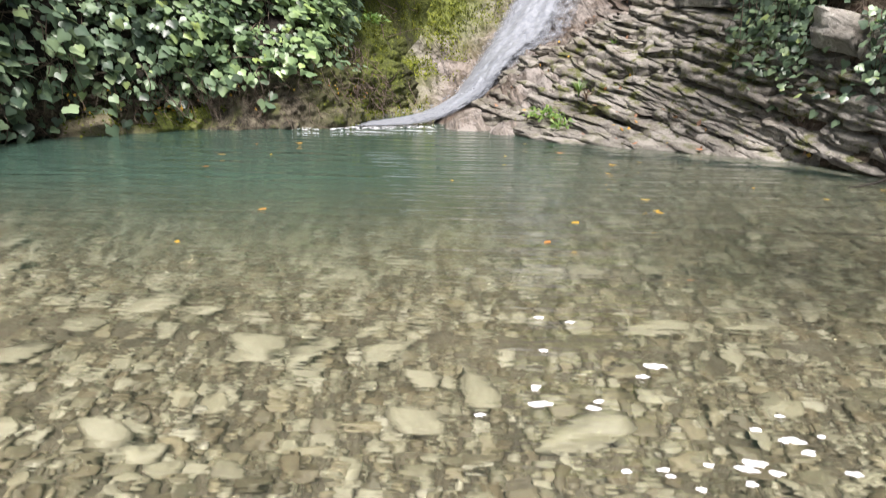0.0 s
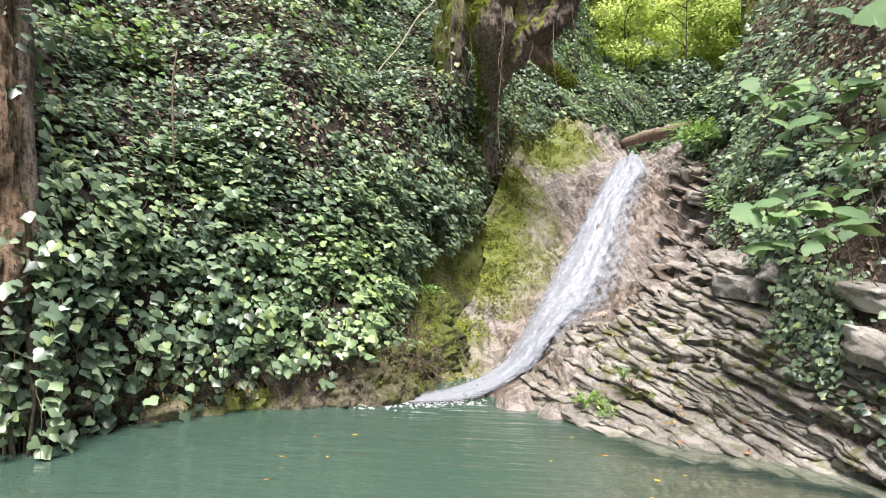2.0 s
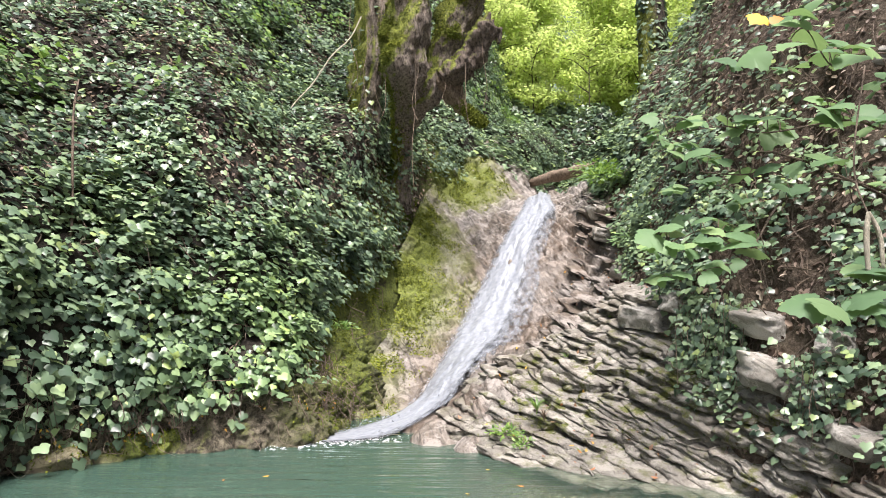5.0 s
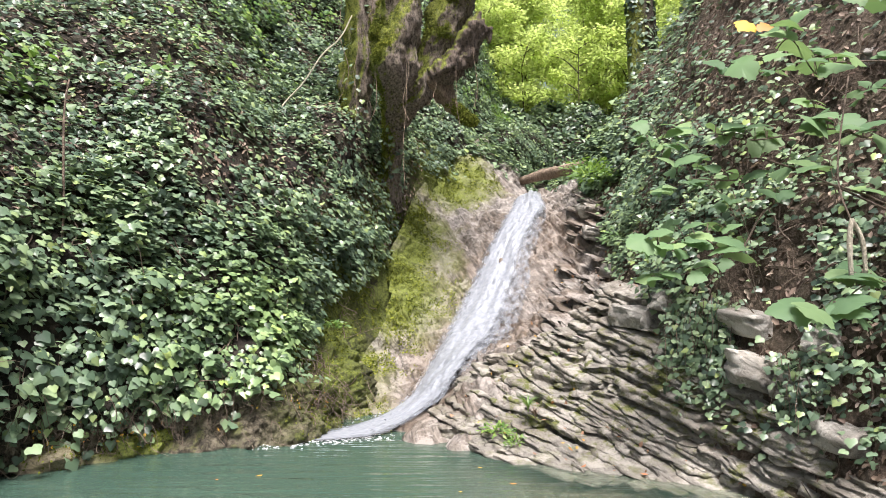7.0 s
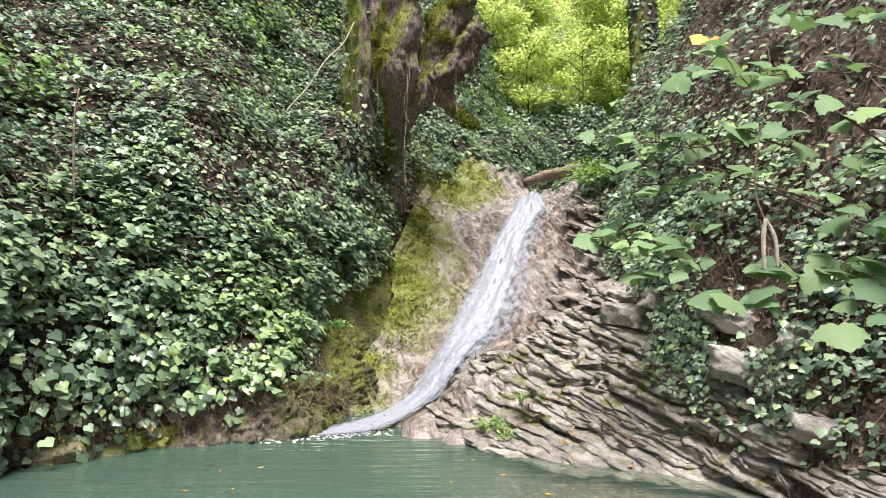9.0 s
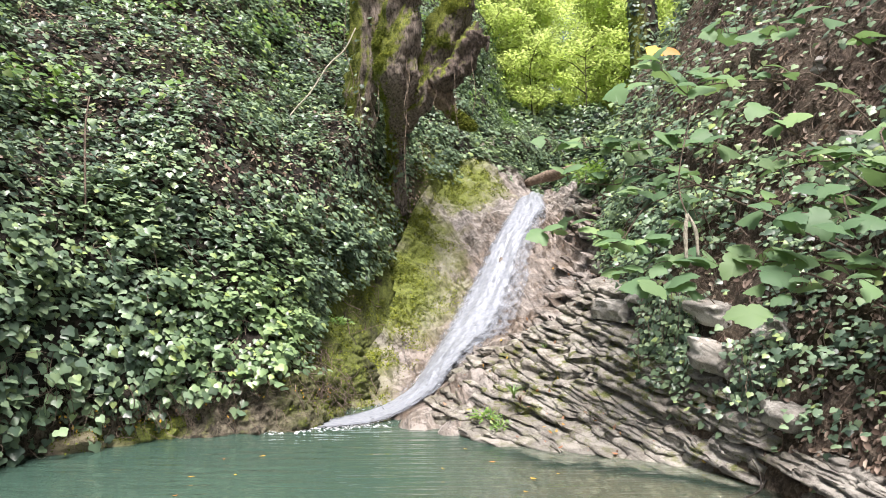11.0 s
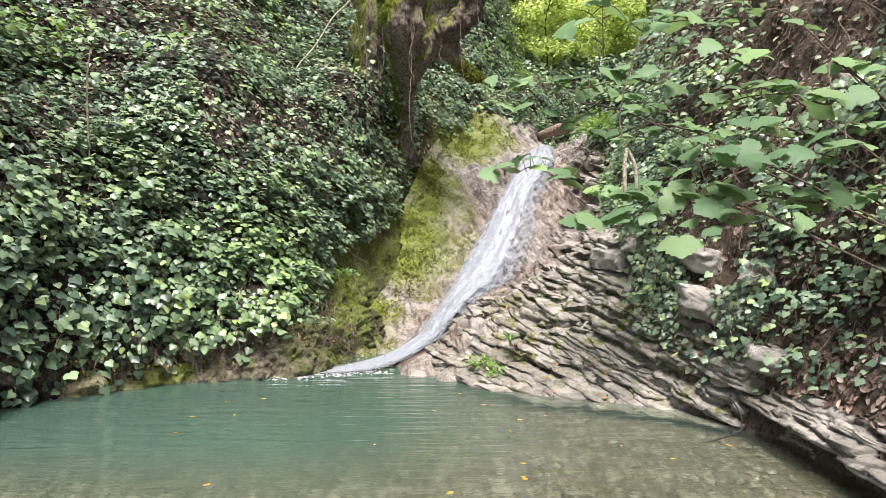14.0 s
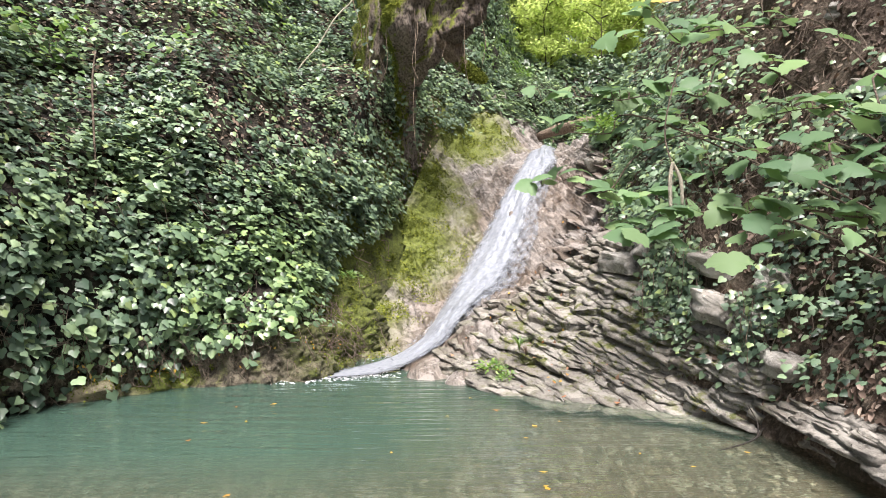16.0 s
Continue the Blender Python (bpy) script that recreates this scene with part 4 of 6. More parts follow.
def ivy_on(name, loft, count, chance, seed, size, label, mat, template=None, us=(0, 1), vs=(0, 1), lift=(0.02, 0.3), droop=0.7, up=0.95, lean=(0, 0, 0), flat=0.0):
    """flat: how much more level the leaves lie higher up the slope (below 0: how much steeper)."""
    p, n, r = scatter(loft, count, chance, seed, us, vs)
    high = smooth(2.0, 4.0, p[:, 2])[:, None] * flat
    down = np.array([0, 0, -1.0])
    d = unit(down - n * (n @ down)[:, None])
    rnd = r.normal(size=(count, 3))
    tip = d * (droop * (1 - 0.6 * high)) + n * (0.3 + 0.5 * high) + rnd * 0.38
    face = n * 0.9 + np.array([0, 0, 1.0]) * (up + 0.9 * high) + np.array(lean) + r.normal(size=(count, 3)) * 0.3
    # tiers of leaves that stand out, with dark hollows between them
    tier = 0.5 + 0.5 * np.clip(1.3 * fbm(p * (1, 1, 1.8), 2.1, 3, seed + 5), -1, 1)
    place = p + n * (lift[0] + (lift[1] - lift[0]) * r.rand(count) * (0.25 + 1.1 * tier))[:, None]
    s = size(p) * (0.5 + 0.75 * r.rand(count) ** 0.8) * (0.85 + 0.25 * tier)
    return tagged(obj(name, leaf_mesh(name, template or IVY, place, tip, face, s), mat), label, "ivy", kind="stuff")


def clumps(p, seed, floor):
    """Leaves gather in clumps; floor: what is left between them."""
    return floor + (1 - floor) * smooth(-0.35, 0.35, fbm(p * (1, 1, 1.8), 2.1, 3, seed + 5))


def left_ivy_chance(p, u):
    st = u * 10
    z = p[:, 2]
    low = 0.5 + 0.35 * vnoise(p * (1, 1, 0), 1.4, 71) - 0.35 * smooth(3.4, 2.6, st)
    d = smooth(low, low + 0.25, z)
    edge = 5.35 + 1.35 * smooth(0.8, 2.6, z) + 0.35 * vnoise(p, 1.5, 72)
    d = d * np.where(z > 4.7, 1, smooth(edge + 0.2, edge - 0.1, st))
    bare = smooth(-0.4, 0.2, fbm(p, 0.8, 3, 73))
    d = d * np.where(z > 2.8, 1 - (1 - bare) * 0.62 * smooth(2.8, 3.6, z), 1)
    d = d * (1 - 0.7 * smooth(3.6, 2.8, st) * smooth(1.7, 0.9, z))
    d = d * clumps(p, 81, 0.4)
    return d * smooth(1.75, 2.3, st) * smooth(15, 9, z) * np.where(z < 1.2, 0.95, np.where(z < 3.0, 1.4, 1.1)) * smooth(34, 24, p[:, 1])


ivy_on("ivy_leaves", left_loft, 76000, left_ivy_chance, 81, lambda p: 0.094 - 0.012 * smooth(2.4, 4.0, p[:, 2]), "dense dark green glossy ivy hanging over the bank", MAT_IVY, us=(0.12, 1), vs=(0, 0.85), flat=-0.3)


def right_ivy_chance(p, u):
    z, y = p[:, 2], p[:, 1]
    patch = smooth(-0.25, 0.3, fbm(p, 0.8, 3, 91))
    d = patch * (0.12 + 0.88 * smooth(3.9, 2.2, z - 0.3 * np.maximum(y - 6, 0))) + 0.06
    d = d * smooth(0.4, 0.75, z + 0.12 * np.maximum(0, y - 5))
    # bare rock below the ivy's edge
    d = d * np.where(y > 7.2, smooth(1.6, 1.85, z - 0.3 * np.maximum(y - 9, 0)), 0.55 + 0.45 * smooth(1.2, 1.6, z))
    d = d * clumps(p, 92, 0.2)
    return d * smooth(1.0, 2.5, y) * smooth(28, 22, y) * smooth(13, 10, z)


ivy_on("ivy_leaves", right_loft, 21000, right_ivy_chance, 92, lambda p: 0.064 + 0.045 * smooth(9, 16, p[:, 1]), "patchy dark green ivy over leaf litter on the hillside", MAT_IVY, us=(0.1, 1), vs=(0, 0.8), up=0.8, lean=(0, -0.4, 0))


def far_chance(p, u):
    return smooth(16.5, 18.5, p[:, 1]) * smooth(32, 25, p[:, 1]) * smooth(5.3, 5.6, p[:, 2] - 0.05 * np.abs(p[:, 0] - 4))


ivy_on("ivy_leaves", chute_loft, 1500, far_chance, 95, lambda p: np.full(len(p), 0.14), "low dark ivy on the far slope", MAT_IVY, us=(0.7, 1))

# ivy on the rise behind the fall
r_ = np.random.RandomState(97)
cnt = 17000
fx, fy = r_.uniform(0, 13, cnt), r_.uniform(20.0, 29.5, cnt)
fp = np.stack([fx, fy, bed_z(fx, fy) + r_.uniform(0.02, 0.35, cnt)], 1)
tagged(obj("ivy_leaves", leaf_mesh("far_ivy", IVY, fp, np.array([0, -0.6, -0.5]) + 0.5 * r_.normal(size=(cnt, 3)), np.array([0, -0.5, 0.9]) + 0.35 * r_.normal(size=(cnt, 3)), r_.uniform(0.11, 0.22, cnt)), MAT_IVY),
       "dark ivy carpet on the rise behind the fall", "ivy", kind="stuff")


# ---- trees ----
def empty(name, place, label, category, group=""):
    e = new(name)
    e.location = place
    return tagged(e, label, category, group)


def limb(name, pts, material_, parent, sides=14, wobble=0.22, seed=0, label="", gnarl=0.0):
    pts = np.array(pts, float)
    base = np.array(parent.location)
    bm = tube(bmesh.new(), pts[:, :3] - base, pts[:, 3], sides, wobble, seed)
    if gnarl:
        # swellings, burrs and bark plates
        v = np.array([w.co for w in bm.verts])
        mid = spline(pts[:, :3] - base, np.linspace(0, 1, 200))
        axis = mid[np.argmin(((v[:, None] - mid[None]) ** 2).sum(2), axis=1)]
        out = unit(v - axis)
        push = gnarl * (0.9 * fbm(v + seed, 1.9, 2, seed) + 0.45 * np.abs(fbm(v, 6.0, 3, seed + 1)) + 0.22 * fbm(v * (1, 1, 0.45), 17.0, 3, seed + 2))
        for w, c in zip(bm.verts, v + out * push[:, None]):
            w.co = c
    return part(name, bm, material_, parent, label)


old_tree = empty("old_tree", (-0.6, 14.5, 4.2), "gnarled mossy old tree with forked limbs leaning over the bank", "tree")
limb("trunk", [(-0.68, 14.75, 3.7, 0.3), (-0.64, 14.6, 4.15, 0.23), (-0.56, 14.3, 4.8, 0.21), (-0.46, 13.9, 5.35, 0.25), (-0.26, 13.3, 5.85, 0.36), (-0.08, 13.2, 6.05, 0.32)], MAT_BARK, old_tree, 56, 0.2, 1, gnarl=0.1)
limb("limb", [(-0.4, 13.2, 5.75, 0.18), (-0.42, 12.8, 5.88, 0.32), (-0.42, 12.6, 6.12, 0.42), (-0.36, 12.5, 6.66, 0.38), (-0.25, 12.4, 7.5, 0.33), (-0.07, 12.3, 8.11, 0.31), (0.18, 12.2, 9.54, 0.2), (0.3, 12.0, 11.4, 0.17), (0.2, 12, 14, 0.1)], MAT_BARK, old_tree, 56, 0.2, 2, gnarl=0.1)
limb("limb", [(-0.3, 13.3, 5.8, 0.25), (-0.1, 13.2, 5.9, 0.35), (0.12, 13.1, 6.1, 0.34), (0.36, 13.0, 6.79, 0.33), (0.72, 12.9, 7.57, 0.34), (0.9, 12.9, 8.2, 0.28), (1.07, 12.8, 9.73, 0.23), (1.44, 12.8, 11.9, 0.19), (1.6, 12.8, 14, 0.1)], MAT_BARK, old_tree, 56, 0.2, 3, gnarl=0.11)
limb("stub", [(0.28, 13.0, 6.2, 0.22), (0.55, 12.9, 6.3, 0.27), (0.82, 12.9, 6.55, 0.27), (1.05, 12.9, 6.88, 0.23), (1.2, 12.9, 7.12, 0.2)], MAT_BARK_STUB, old_tree, 40, 0.2, 4, "broken dead limb stub", 0.13)
for q0, q1, q2 in (((1.12, 12.85, 7.0), (1.3, 12.8, 7.22), 0.1), ((1.02, 12.95, 7.05), (1.08, 12.9, 7.34), 0.09), ((1.22, 12.9, 6.95), (1.42, 12.85, 7.02), 0.08), ((1.38, 12.86, 7.05), (1.4, 12.84, 6.75), 0.07), ((1.1, 12.75, 7.05), (1.2, 12.7, 7.32), 0.06)):
    mid_ = tuple((m0 + m1) / 2 + 0.01 for m0, m1 in zip(q0, q1))
    limb("splinter", [(*q0, q2 * 1.2), (*mid_, q2), (*q1, 0.012)], MAT_BARK_STUB, old_tree, 10, 0.35, int(q2 * 100), "torn wood at the break", 0.04)
limb("knot", [(0.88, 12.62, 7.7, 0.05), (0.9, 12.56, 7.85, 0.11), (0.95, 12.55, 8.05, 0.06)], MAT_DEAD, old_tree, 10, 0.2, 14)
limb("root", [(0.1, 13.2, 6.15, 0.28), (0.43, 13.2, 5.99, 0.27), (0.66, 13.2, 5.63, 0.14), (0.92, 13.2, 5.4, 0.09), (1.15, 13.2, 5.24, 0.04)], MAT_DEAD, old_tree, 24, 0.25, 5, gnarl=0.06)
for c_, w_ in (((-0.52, 12.32, 6.3), 0.24), ((-0.62, 12.5, 6.85), 0.26), ((0.88, 12.75, 7.6), 0.24), ((0.5, 12.85, 6.9), 0.24), ((-0.15, 12.95, 5.95), 0.22)):
    limb("burr", [(c_[0], c_[1], c_[2] - w_, w_ * 0.35), (c_[0], c_[1], c_[2] - w_ * 0.4, w_ * 0.9), (c_[0] + 0.03, c_[1], c_[2] + w_ * 0.35, w_ * 0.85), (c_[0] + 0.06, c_[1] + 0.05, c_[2] + w_, w_ * 0.3)], MAT_BARK, old_tree, 32, 0.2, int(w_ * 1000) + int(c_[2] * 7), "", 0.08)
back_tree = empty("back_tree", (-1.4, 14.2, 4.9), "mossy ivy-hung trunk on the bank behind the gnarled tree", "tree")
limb("trunk", [(-1.5, 14.4, 4.2, 0.42), (-1.44, 14.2, 4.93, 0.38), (-1.33, 14.0, 5.25, 0.31), (-1.26, 13.8, 6.08, 0.31), (-1.09, 13.6, 7.41, 0.35), (-1.17, 13.5, 8.8, 0.4), (-1.28, 13.5, 10.75, 0.36), (-1.3, 13.6, 14, 0.25)], MAT_BARK, back_tree, 48, 0.25, 6, gnarl=0.09)
limb("limb", [(-0.95, 13.5, 7.3, 0.16), (-0.78, 13.5, 7.65, 0.16), (-0.64, 13.5, 8.27, 0.17), (-0.78, 13.5, 8.78, 0.16), (-0.84, 13.5, 10.06, 0.13), (-0.8, 13.5, 12.5, 0.08)], MAT_BARK, back_tree, 14, 0.3, 7)
def trunk_ivy(tree, line, radius, count, size, seed):
    """Ivy leaves clinging round a trunk."""
    r = np.random.RandomState(seed)
    c = spline(np.array(line), r.rand(count))
    a = r.uniform(0, 2 * math.pi, count)
    n = np.stack([np.cos(a), np.sin(a), 0 * a], 1)
    p = c + n * radius * r.uniform(0.95, 1.25, count)[:, None] - np.array(tree.location)
    part("ivy", leaf_mesh("ivy", IVY, p, n * 0.5 + (0, 0, -0.8) + 0.35 * r.normal(size=(count, 3)), n + (0, 0, 0.5) + 0.3 * r.normal(size=(count, 3)), size * r.uniform(0.6, 1.2, count)), MAT_IVY, tree, "ivy climbing the bark")


def lianas(tree, rows, seed):
    r = np.random.RandomState(seed)
    for x, y, z, drop in rows:
        pts = [(x + r.normal() * 0.02 * k, y - 0.02 * k, z - drop * k / 4, 0.006) for k in range(5)]
        limb("liana", pts, MAT_DEAD, tree, 5, 0, seed)


trunk_ivy(back_tree, [(-1.45, 14.2, 4.6), (-1.3, 13.9, 5.6), (-1.2, 13.7, 7.2), (-1.2, 13.5, 9)], 0.36, 320, 0.1, 61)
trunk_ivy(old_tree, [(-0.64, 14.6, 4.1), (-0.56, 14.3, 4.8), (-0.48, 13.9, 5.3)], 0.26, 90, 0.1, 62)
lianas(old_tree, [(-0.2, 12.2, 6.4, 2.6), (-0.15, 12.25, 6.2, 1.2), (1.1, 12.75, 6.9, 1.5), (0.75, 12.7, 6.6, 1.6), (0.35, 12.8, 6.3, 0.9), (-0.75, 12.3, 6.2, 1.3)], 63)
lianas(back_tree, [(-1.5, 13.3, 8.5, 3.0), (-0.9, 13.2, 7.8, 2.4), (-1.2, 13.1, 7.2, 2.0)], 64)
near_tree = empty("near_tree", (-4.4, 5.5, 1.3), "thick old trunk with peeling brown bark and ivy", "tree")
limb("trunk", [(-4.85, 5.75, 0.3, 0.4), (-4.7, 5.65, 0.95, 0.36), (-4.52, 5.55, 1.5, 0.34), (-4.47, 5.5, 2.15, 0.3), (-4.55, 5.5, 3.19, 0.3), (-4.64, 5.5, 4.27, 0.33), (-4.73, 5.5, 5.12, 0.33), (-4.95, 5.5, 6.6, 0.3), (-5.2, 5.6, 10, 0.25)], MAT_BARK_NEAR, near_tree, 80, 0.2, 8, gnarl=0.09)
limb("stem", [(-4.2, 5.85, 1.6, 0.14), (-4.24, 5.8, 1.9, 0.11), (-4.31, 5.8, 2.71, 0.11), (-4.38, 5.8, 3.82, 0.11), (-4.49, 5.8, 4.63, 0.1), (-4.6, 5.8, 5.6, 0.09), (-4.8, 5.8, 8, 0.07)], MAT_BARK, near_tree, 12, 0.3, 9)
rr_ = np.random.RandomState(66)
for k in range(26):
    a = np.array([-4.55 + rr_.uniform(0.0, 0.4), 5.6 + rr_.uniform(-0.2, 0.3), rr_.uniform(1.2, 1.75)])
    d = np.array([rr_.uniform(-0.15, 0.3), rr_.uniform(-0.05, 0.25), 0])
    rad = rr_.uniform(0.015, 0.06)
    limb("root", [(*a, rad), (*(a + d * 0.5 + (0, 0, -0.4)), rad), (*(a + d + (rr_.normal() * 0.06, rr_.normal() * 0.06, -0.85)), rad * 0.8), (*(a + d * 1.2 + (0, 0, -a[2] - 0.25)), rad * 0.5)], MAT_BARK_FAR, near_tree, 9, 0.35, 20 + k)

trunk_ivy(near_tree, [(-4.2, 5.85, 1.6), (-4.3, 5.8, 2.7), (-4.4, 5.8, 4.2), (-4.5, 5.8, 5)], 0.24, 230, 0.12, 65)
log = empty("fallen_log", (3.7, 18.5, 5.3), "weathered brown fallen log lying across the stream", "log")
limb("stem", [(2.95, 20.5, 5.4, 0.12), (3.48, 19.0, 5.33, 0.16), (3.95, 17.8, 5.26, 0.16), (4.5, 17.0, 5.25, 0.13)], MAT_DEAD, log, 14, 0.2, 10)

MAT_MOSS = leaf_material("moss", ((0.0, (0.05, 0.065, 0.012)), (0.5, (0.135, 0.16, 0.025)), (1.0, (0.25, 0.275, 0.045))), 0.9, 0.1, (0.15, 0.2, 0.03), spec=0.1)
SPIKE = (np.array([(-0.35, 0, 0), (0.35, 0, 0), (0, 1, 0.1), (0, 0.1, 0.35)]), np.array([(0, 1, 2), (0, 3, 2), (1, 2, 3)]))


def limb_moss(tree, count, seed):
    """Moss tufts on the upper and weather sides of a tree's limbs."""
    r = np.random.RandomState(seed)
    for ob in [c for c in tree.children if c.name.split(".")[0] in ("trunk", "limb", "root", "burr")]:
        me = ob.data
        v, n = np.empty(len(me.vertices) * 3), np.empty(len(me.vertices) * 3)
        me.vertices.foreach_get("co", v)
        me.vertices.foreach_get("normal", n)
        v, n = v.reshape(-1, 3), n.reshape(-1, 3)
        w = smooth(0.0, 0.5, 0.55 * n[:, 2] - 0.75 * n[:, 0] - 0.3 * n[:, 1] + 0.7 * fbm(v, 1.6, 3, seed))
        if w.sum() < 1:
            continue
        k = r.choice(len(v), count, p=w / w.sum())
        p = v[k] + r.normal(size=(count, 3)) * 0.03
        tagged(part("moss", leaf_mesh("moss", SPIKE, p - n[k] * 0.01, n[k] * 0.6 + (0, 0, -0.25) + 0.6 * r.normal(size=(count, 3)), n[k] + 0.4 * r.normal(size=(count, 3)), r.uniform(0.012, 0.04, count)), MAT_MOSS, ob), "bright yellow-green moss", kind="stuff")


limb_moss(old_tree, 14000, 171)
limb_moss(back_tree, 10000, 172)

far_tree = empty("far_tree", (7.05, 20.6, 8.5), "dark upright trunk wrapped in ivy", "tree")
limb("trunk", [(7.1, 20.6, 7.6, 0.7), (7.06, 20.6, 8.45, 0.58), (7.02, 20.6, 9.33, 0.46), (6.97, 20.6, 10.76, 0.41), (6.82, 20.6, 12.04, 0.38), (6.74, 20.6, 14.8, 0.34), (6.7, 20.6, 20, 0.25)], MAT_BARK_FAR, far_tree, 16, 0.2, 11)
r_ = np.random.RandomState(101)
cnt = 900
ang, hz = r_.uniform(0, 2 * math.pi, cnt), r_.uniform(8, 15, cnt)
rr = 0.47 - 0.015 * (hz - 8)
tp = np.stack([7.02 - 0.05 * (hz - 9) + rr * np.cos(ang), 20.6 + rr * np.sin(ang), hz], 1)
tn = np.stack([np.cos(ang), np.sin(ang), 0 * ang], 1)
part("ivy", leaf_mesh("trunk_ivy", IVY, tp - np.array(far_tree.location), tn * 0.4 + (0, 0, -0.8) + 0.3 * r_.normal(size=(cnt, 3)), tn + (0, 0, 0.4) + 0.3 * r_.normal(size=(cnt, 3)), r_.uniform(0.09, 0.17, cnt)), MAT_IVY, far_tree, "dark ivy on the bark")


def crown_leaves(centers, radii, count, size, seed):
    r = np.random.RandomState(seed)
    w = radii**2
    k = r.choice(len(centers), count, p=w / w.sum())
    d = unit(r.normal(size=(count, 3)))
    p = centers[k] + d * (radii[k] * r.uniform(0.35, 1.0, count) ** 0.6)[:, None] * (1, 1, 0.6)
    tip = d * (1, 1, 0) + (0, 0, -0.35) + 0.4 * r.normal(size=(count, 3))
    return leaf_mesh("crown", OVAL, p, tip, np.array([0, 0, 1.0]) + 0.45 * r.normal(size=(count, 3)), size * r.uniform(0.6, 1.3, count))


def forest_tree(x, y, z, height, spread, low, seed, leaves=24000, size=0.15):
    """A tapered trunk with limbs and a loose crown of sprays."""
    r = np.random.RandomState(seed)
    tree = empty("tree", (x, y, z), "slender forest tree with bright yellow-green autumn foliage", "tree", "trees behind the fall")
    lean = r.uniform(-0.06, 0.06, 2) * height
    bm = tube(bmesh.new(), [(0, 0, -0.5), (lean[0] * 0.3, lean[1] * 0.3, height * 0.35), (lean[0], lean[1], height)], [0.013 * height, 0.009 * height, 0.002 * height], 9, 0.1, seed)
    part("trunk", bm, MAT_BARK_FAR, tree)
    centers, radii = [], []
    for k in range(16):
        h = low + (height - low) * (k + r.rand()) / 16
        a = r.uniform(0, 2 * math.pi)
        reach = spread * (0.35 + 0.65 * math.sin(math.pi * min(0.95, 0.25 + 0.7 * (h - low) / (height - low)))) * r.uniform(0.6, 1.1)
        base = np.array([lean[0] * h / height, lean[1] * h / height, h])
        end = base + (reach * math.cos(a), reach * math.sin(a), reach * r.uniform(0.0, 0.45))
        if k % 2 == 0:
            part("limb", tube(bmesh.new(), [base, (base + end) / 2 + (0, 0, 0.2), end], [0.028, 0.016, 0.006], 6), MAT_BARK_FAR, tree)
        for f, q in ((0.45, 0.75), (0.75, 0.9), (1.0, 0.8)):
            centers.append(base + (end - base) * f + r.normal(size=3) * 0.25)
            radii.append(q * spread * 0.3 * r.uniform(0.7, 1.2))
    part("crown", crown_leaves(np.array(centers), np.array(radii), leaves, size, seed), MAT_CANOPY, tree)
    return tree


for k, (x, y, h, s, lo) in enumerate([(3.2, 30, 6.5, 3.0, 0.3), (7.5, 29.5, 6, 3.2, 0.3), (5.2, 33, 7, 3.6, 0.4), (10.5, 31, 7, 3.4, 0.4), (0.5, 33, 9, 4.0, 0.8), (13.5, 35, 10, 4.2, 0.8),
                                     (8.5, 37, 10, 4.4, 0.4), (2.5, 38, 10, 4.4, 0.5), (15.5, 42, 12, 5.0, 1.0), (-3.5, 38, 13, 4.8, 1.5), (11.5, 43, 12, 5.2, 0.6), (5.5, 43, 12, 5.2, 0.5)]):
    forest_tree(x, y, float(bed_z(np.array([x]), np.array([y]))[0]), h, s, lo, 200 + k)
for k, (x, y, h, s) in enumerate([(4.2, 27.4, 3.4, 2.0), (6.4, 27.0, 2.8, 1.8), (8.6, 27.5, 3.4, 2.0), (2.4, 27.6, 3.6, 2.0), (10.6, 27.0, 3.2, 2.0)]):
    forest_tree(x, y, float(bed_z(np.array([x]), np.array([y]))[0]), h, s, 0.1, 280 + k, 5000, 0.15)
for k, (u, v) in enumerate([(0.78, 0.76), (0.88, 0.74)]):
    x, y, z = right_loft.at(np.array([u]), np.array([v]))[0][0]
    forest_tree(x, y, z, 9, 3.4, 0.8, 260 + k, 6000, 0.24)


# ---- stones on the bed ----
def ball(level):
    bm = bmesh.new()
    bmesh.ops.create_icosphere(bm, subdivisions=level, radius=1)
    v = np.array([x.co for x in bm.verts])
    f = np.array([[w.index for w in x.verts] for x in bm.faces])
    bm.free()
    return v, f


BALL = ball(2)


def stone_shape(seed):
    """An angular, flattened stone about 1 long."""
    v = BALL[0] * 0.5
    r = np.random.RandomState(seed)
    for _ in range(11):
        n = unit(r.normal(size=3))
        c = r.uniform(0.14, 0.34)
        over = np.maximum(v @ n - c, 0)
        v = v - over[:, None] * n * 0.95
    v = v * (1.0, r.uniform(0.6, 0.95), r.uniform(0.14, 0.3))
    return v + 0.02 * fbm(v + seed, 3.0, 2, seed)[:, None] * unit(v)


SHAPES = [stone_shape(300 + k) for k in range(14)]
r_ = np.random.RandomState(301)


def stone_spots(count, xr, yr, sizes, power):
    x, y = r_.uniform(*xr, count), yr[0] + (yr[1] - yr[0]) * r_.rand(count) ** 1.15
    s = sizes[0] + (sizes[1] - sizes[0]) * r_.rand(count) ** power
    return x, y, s


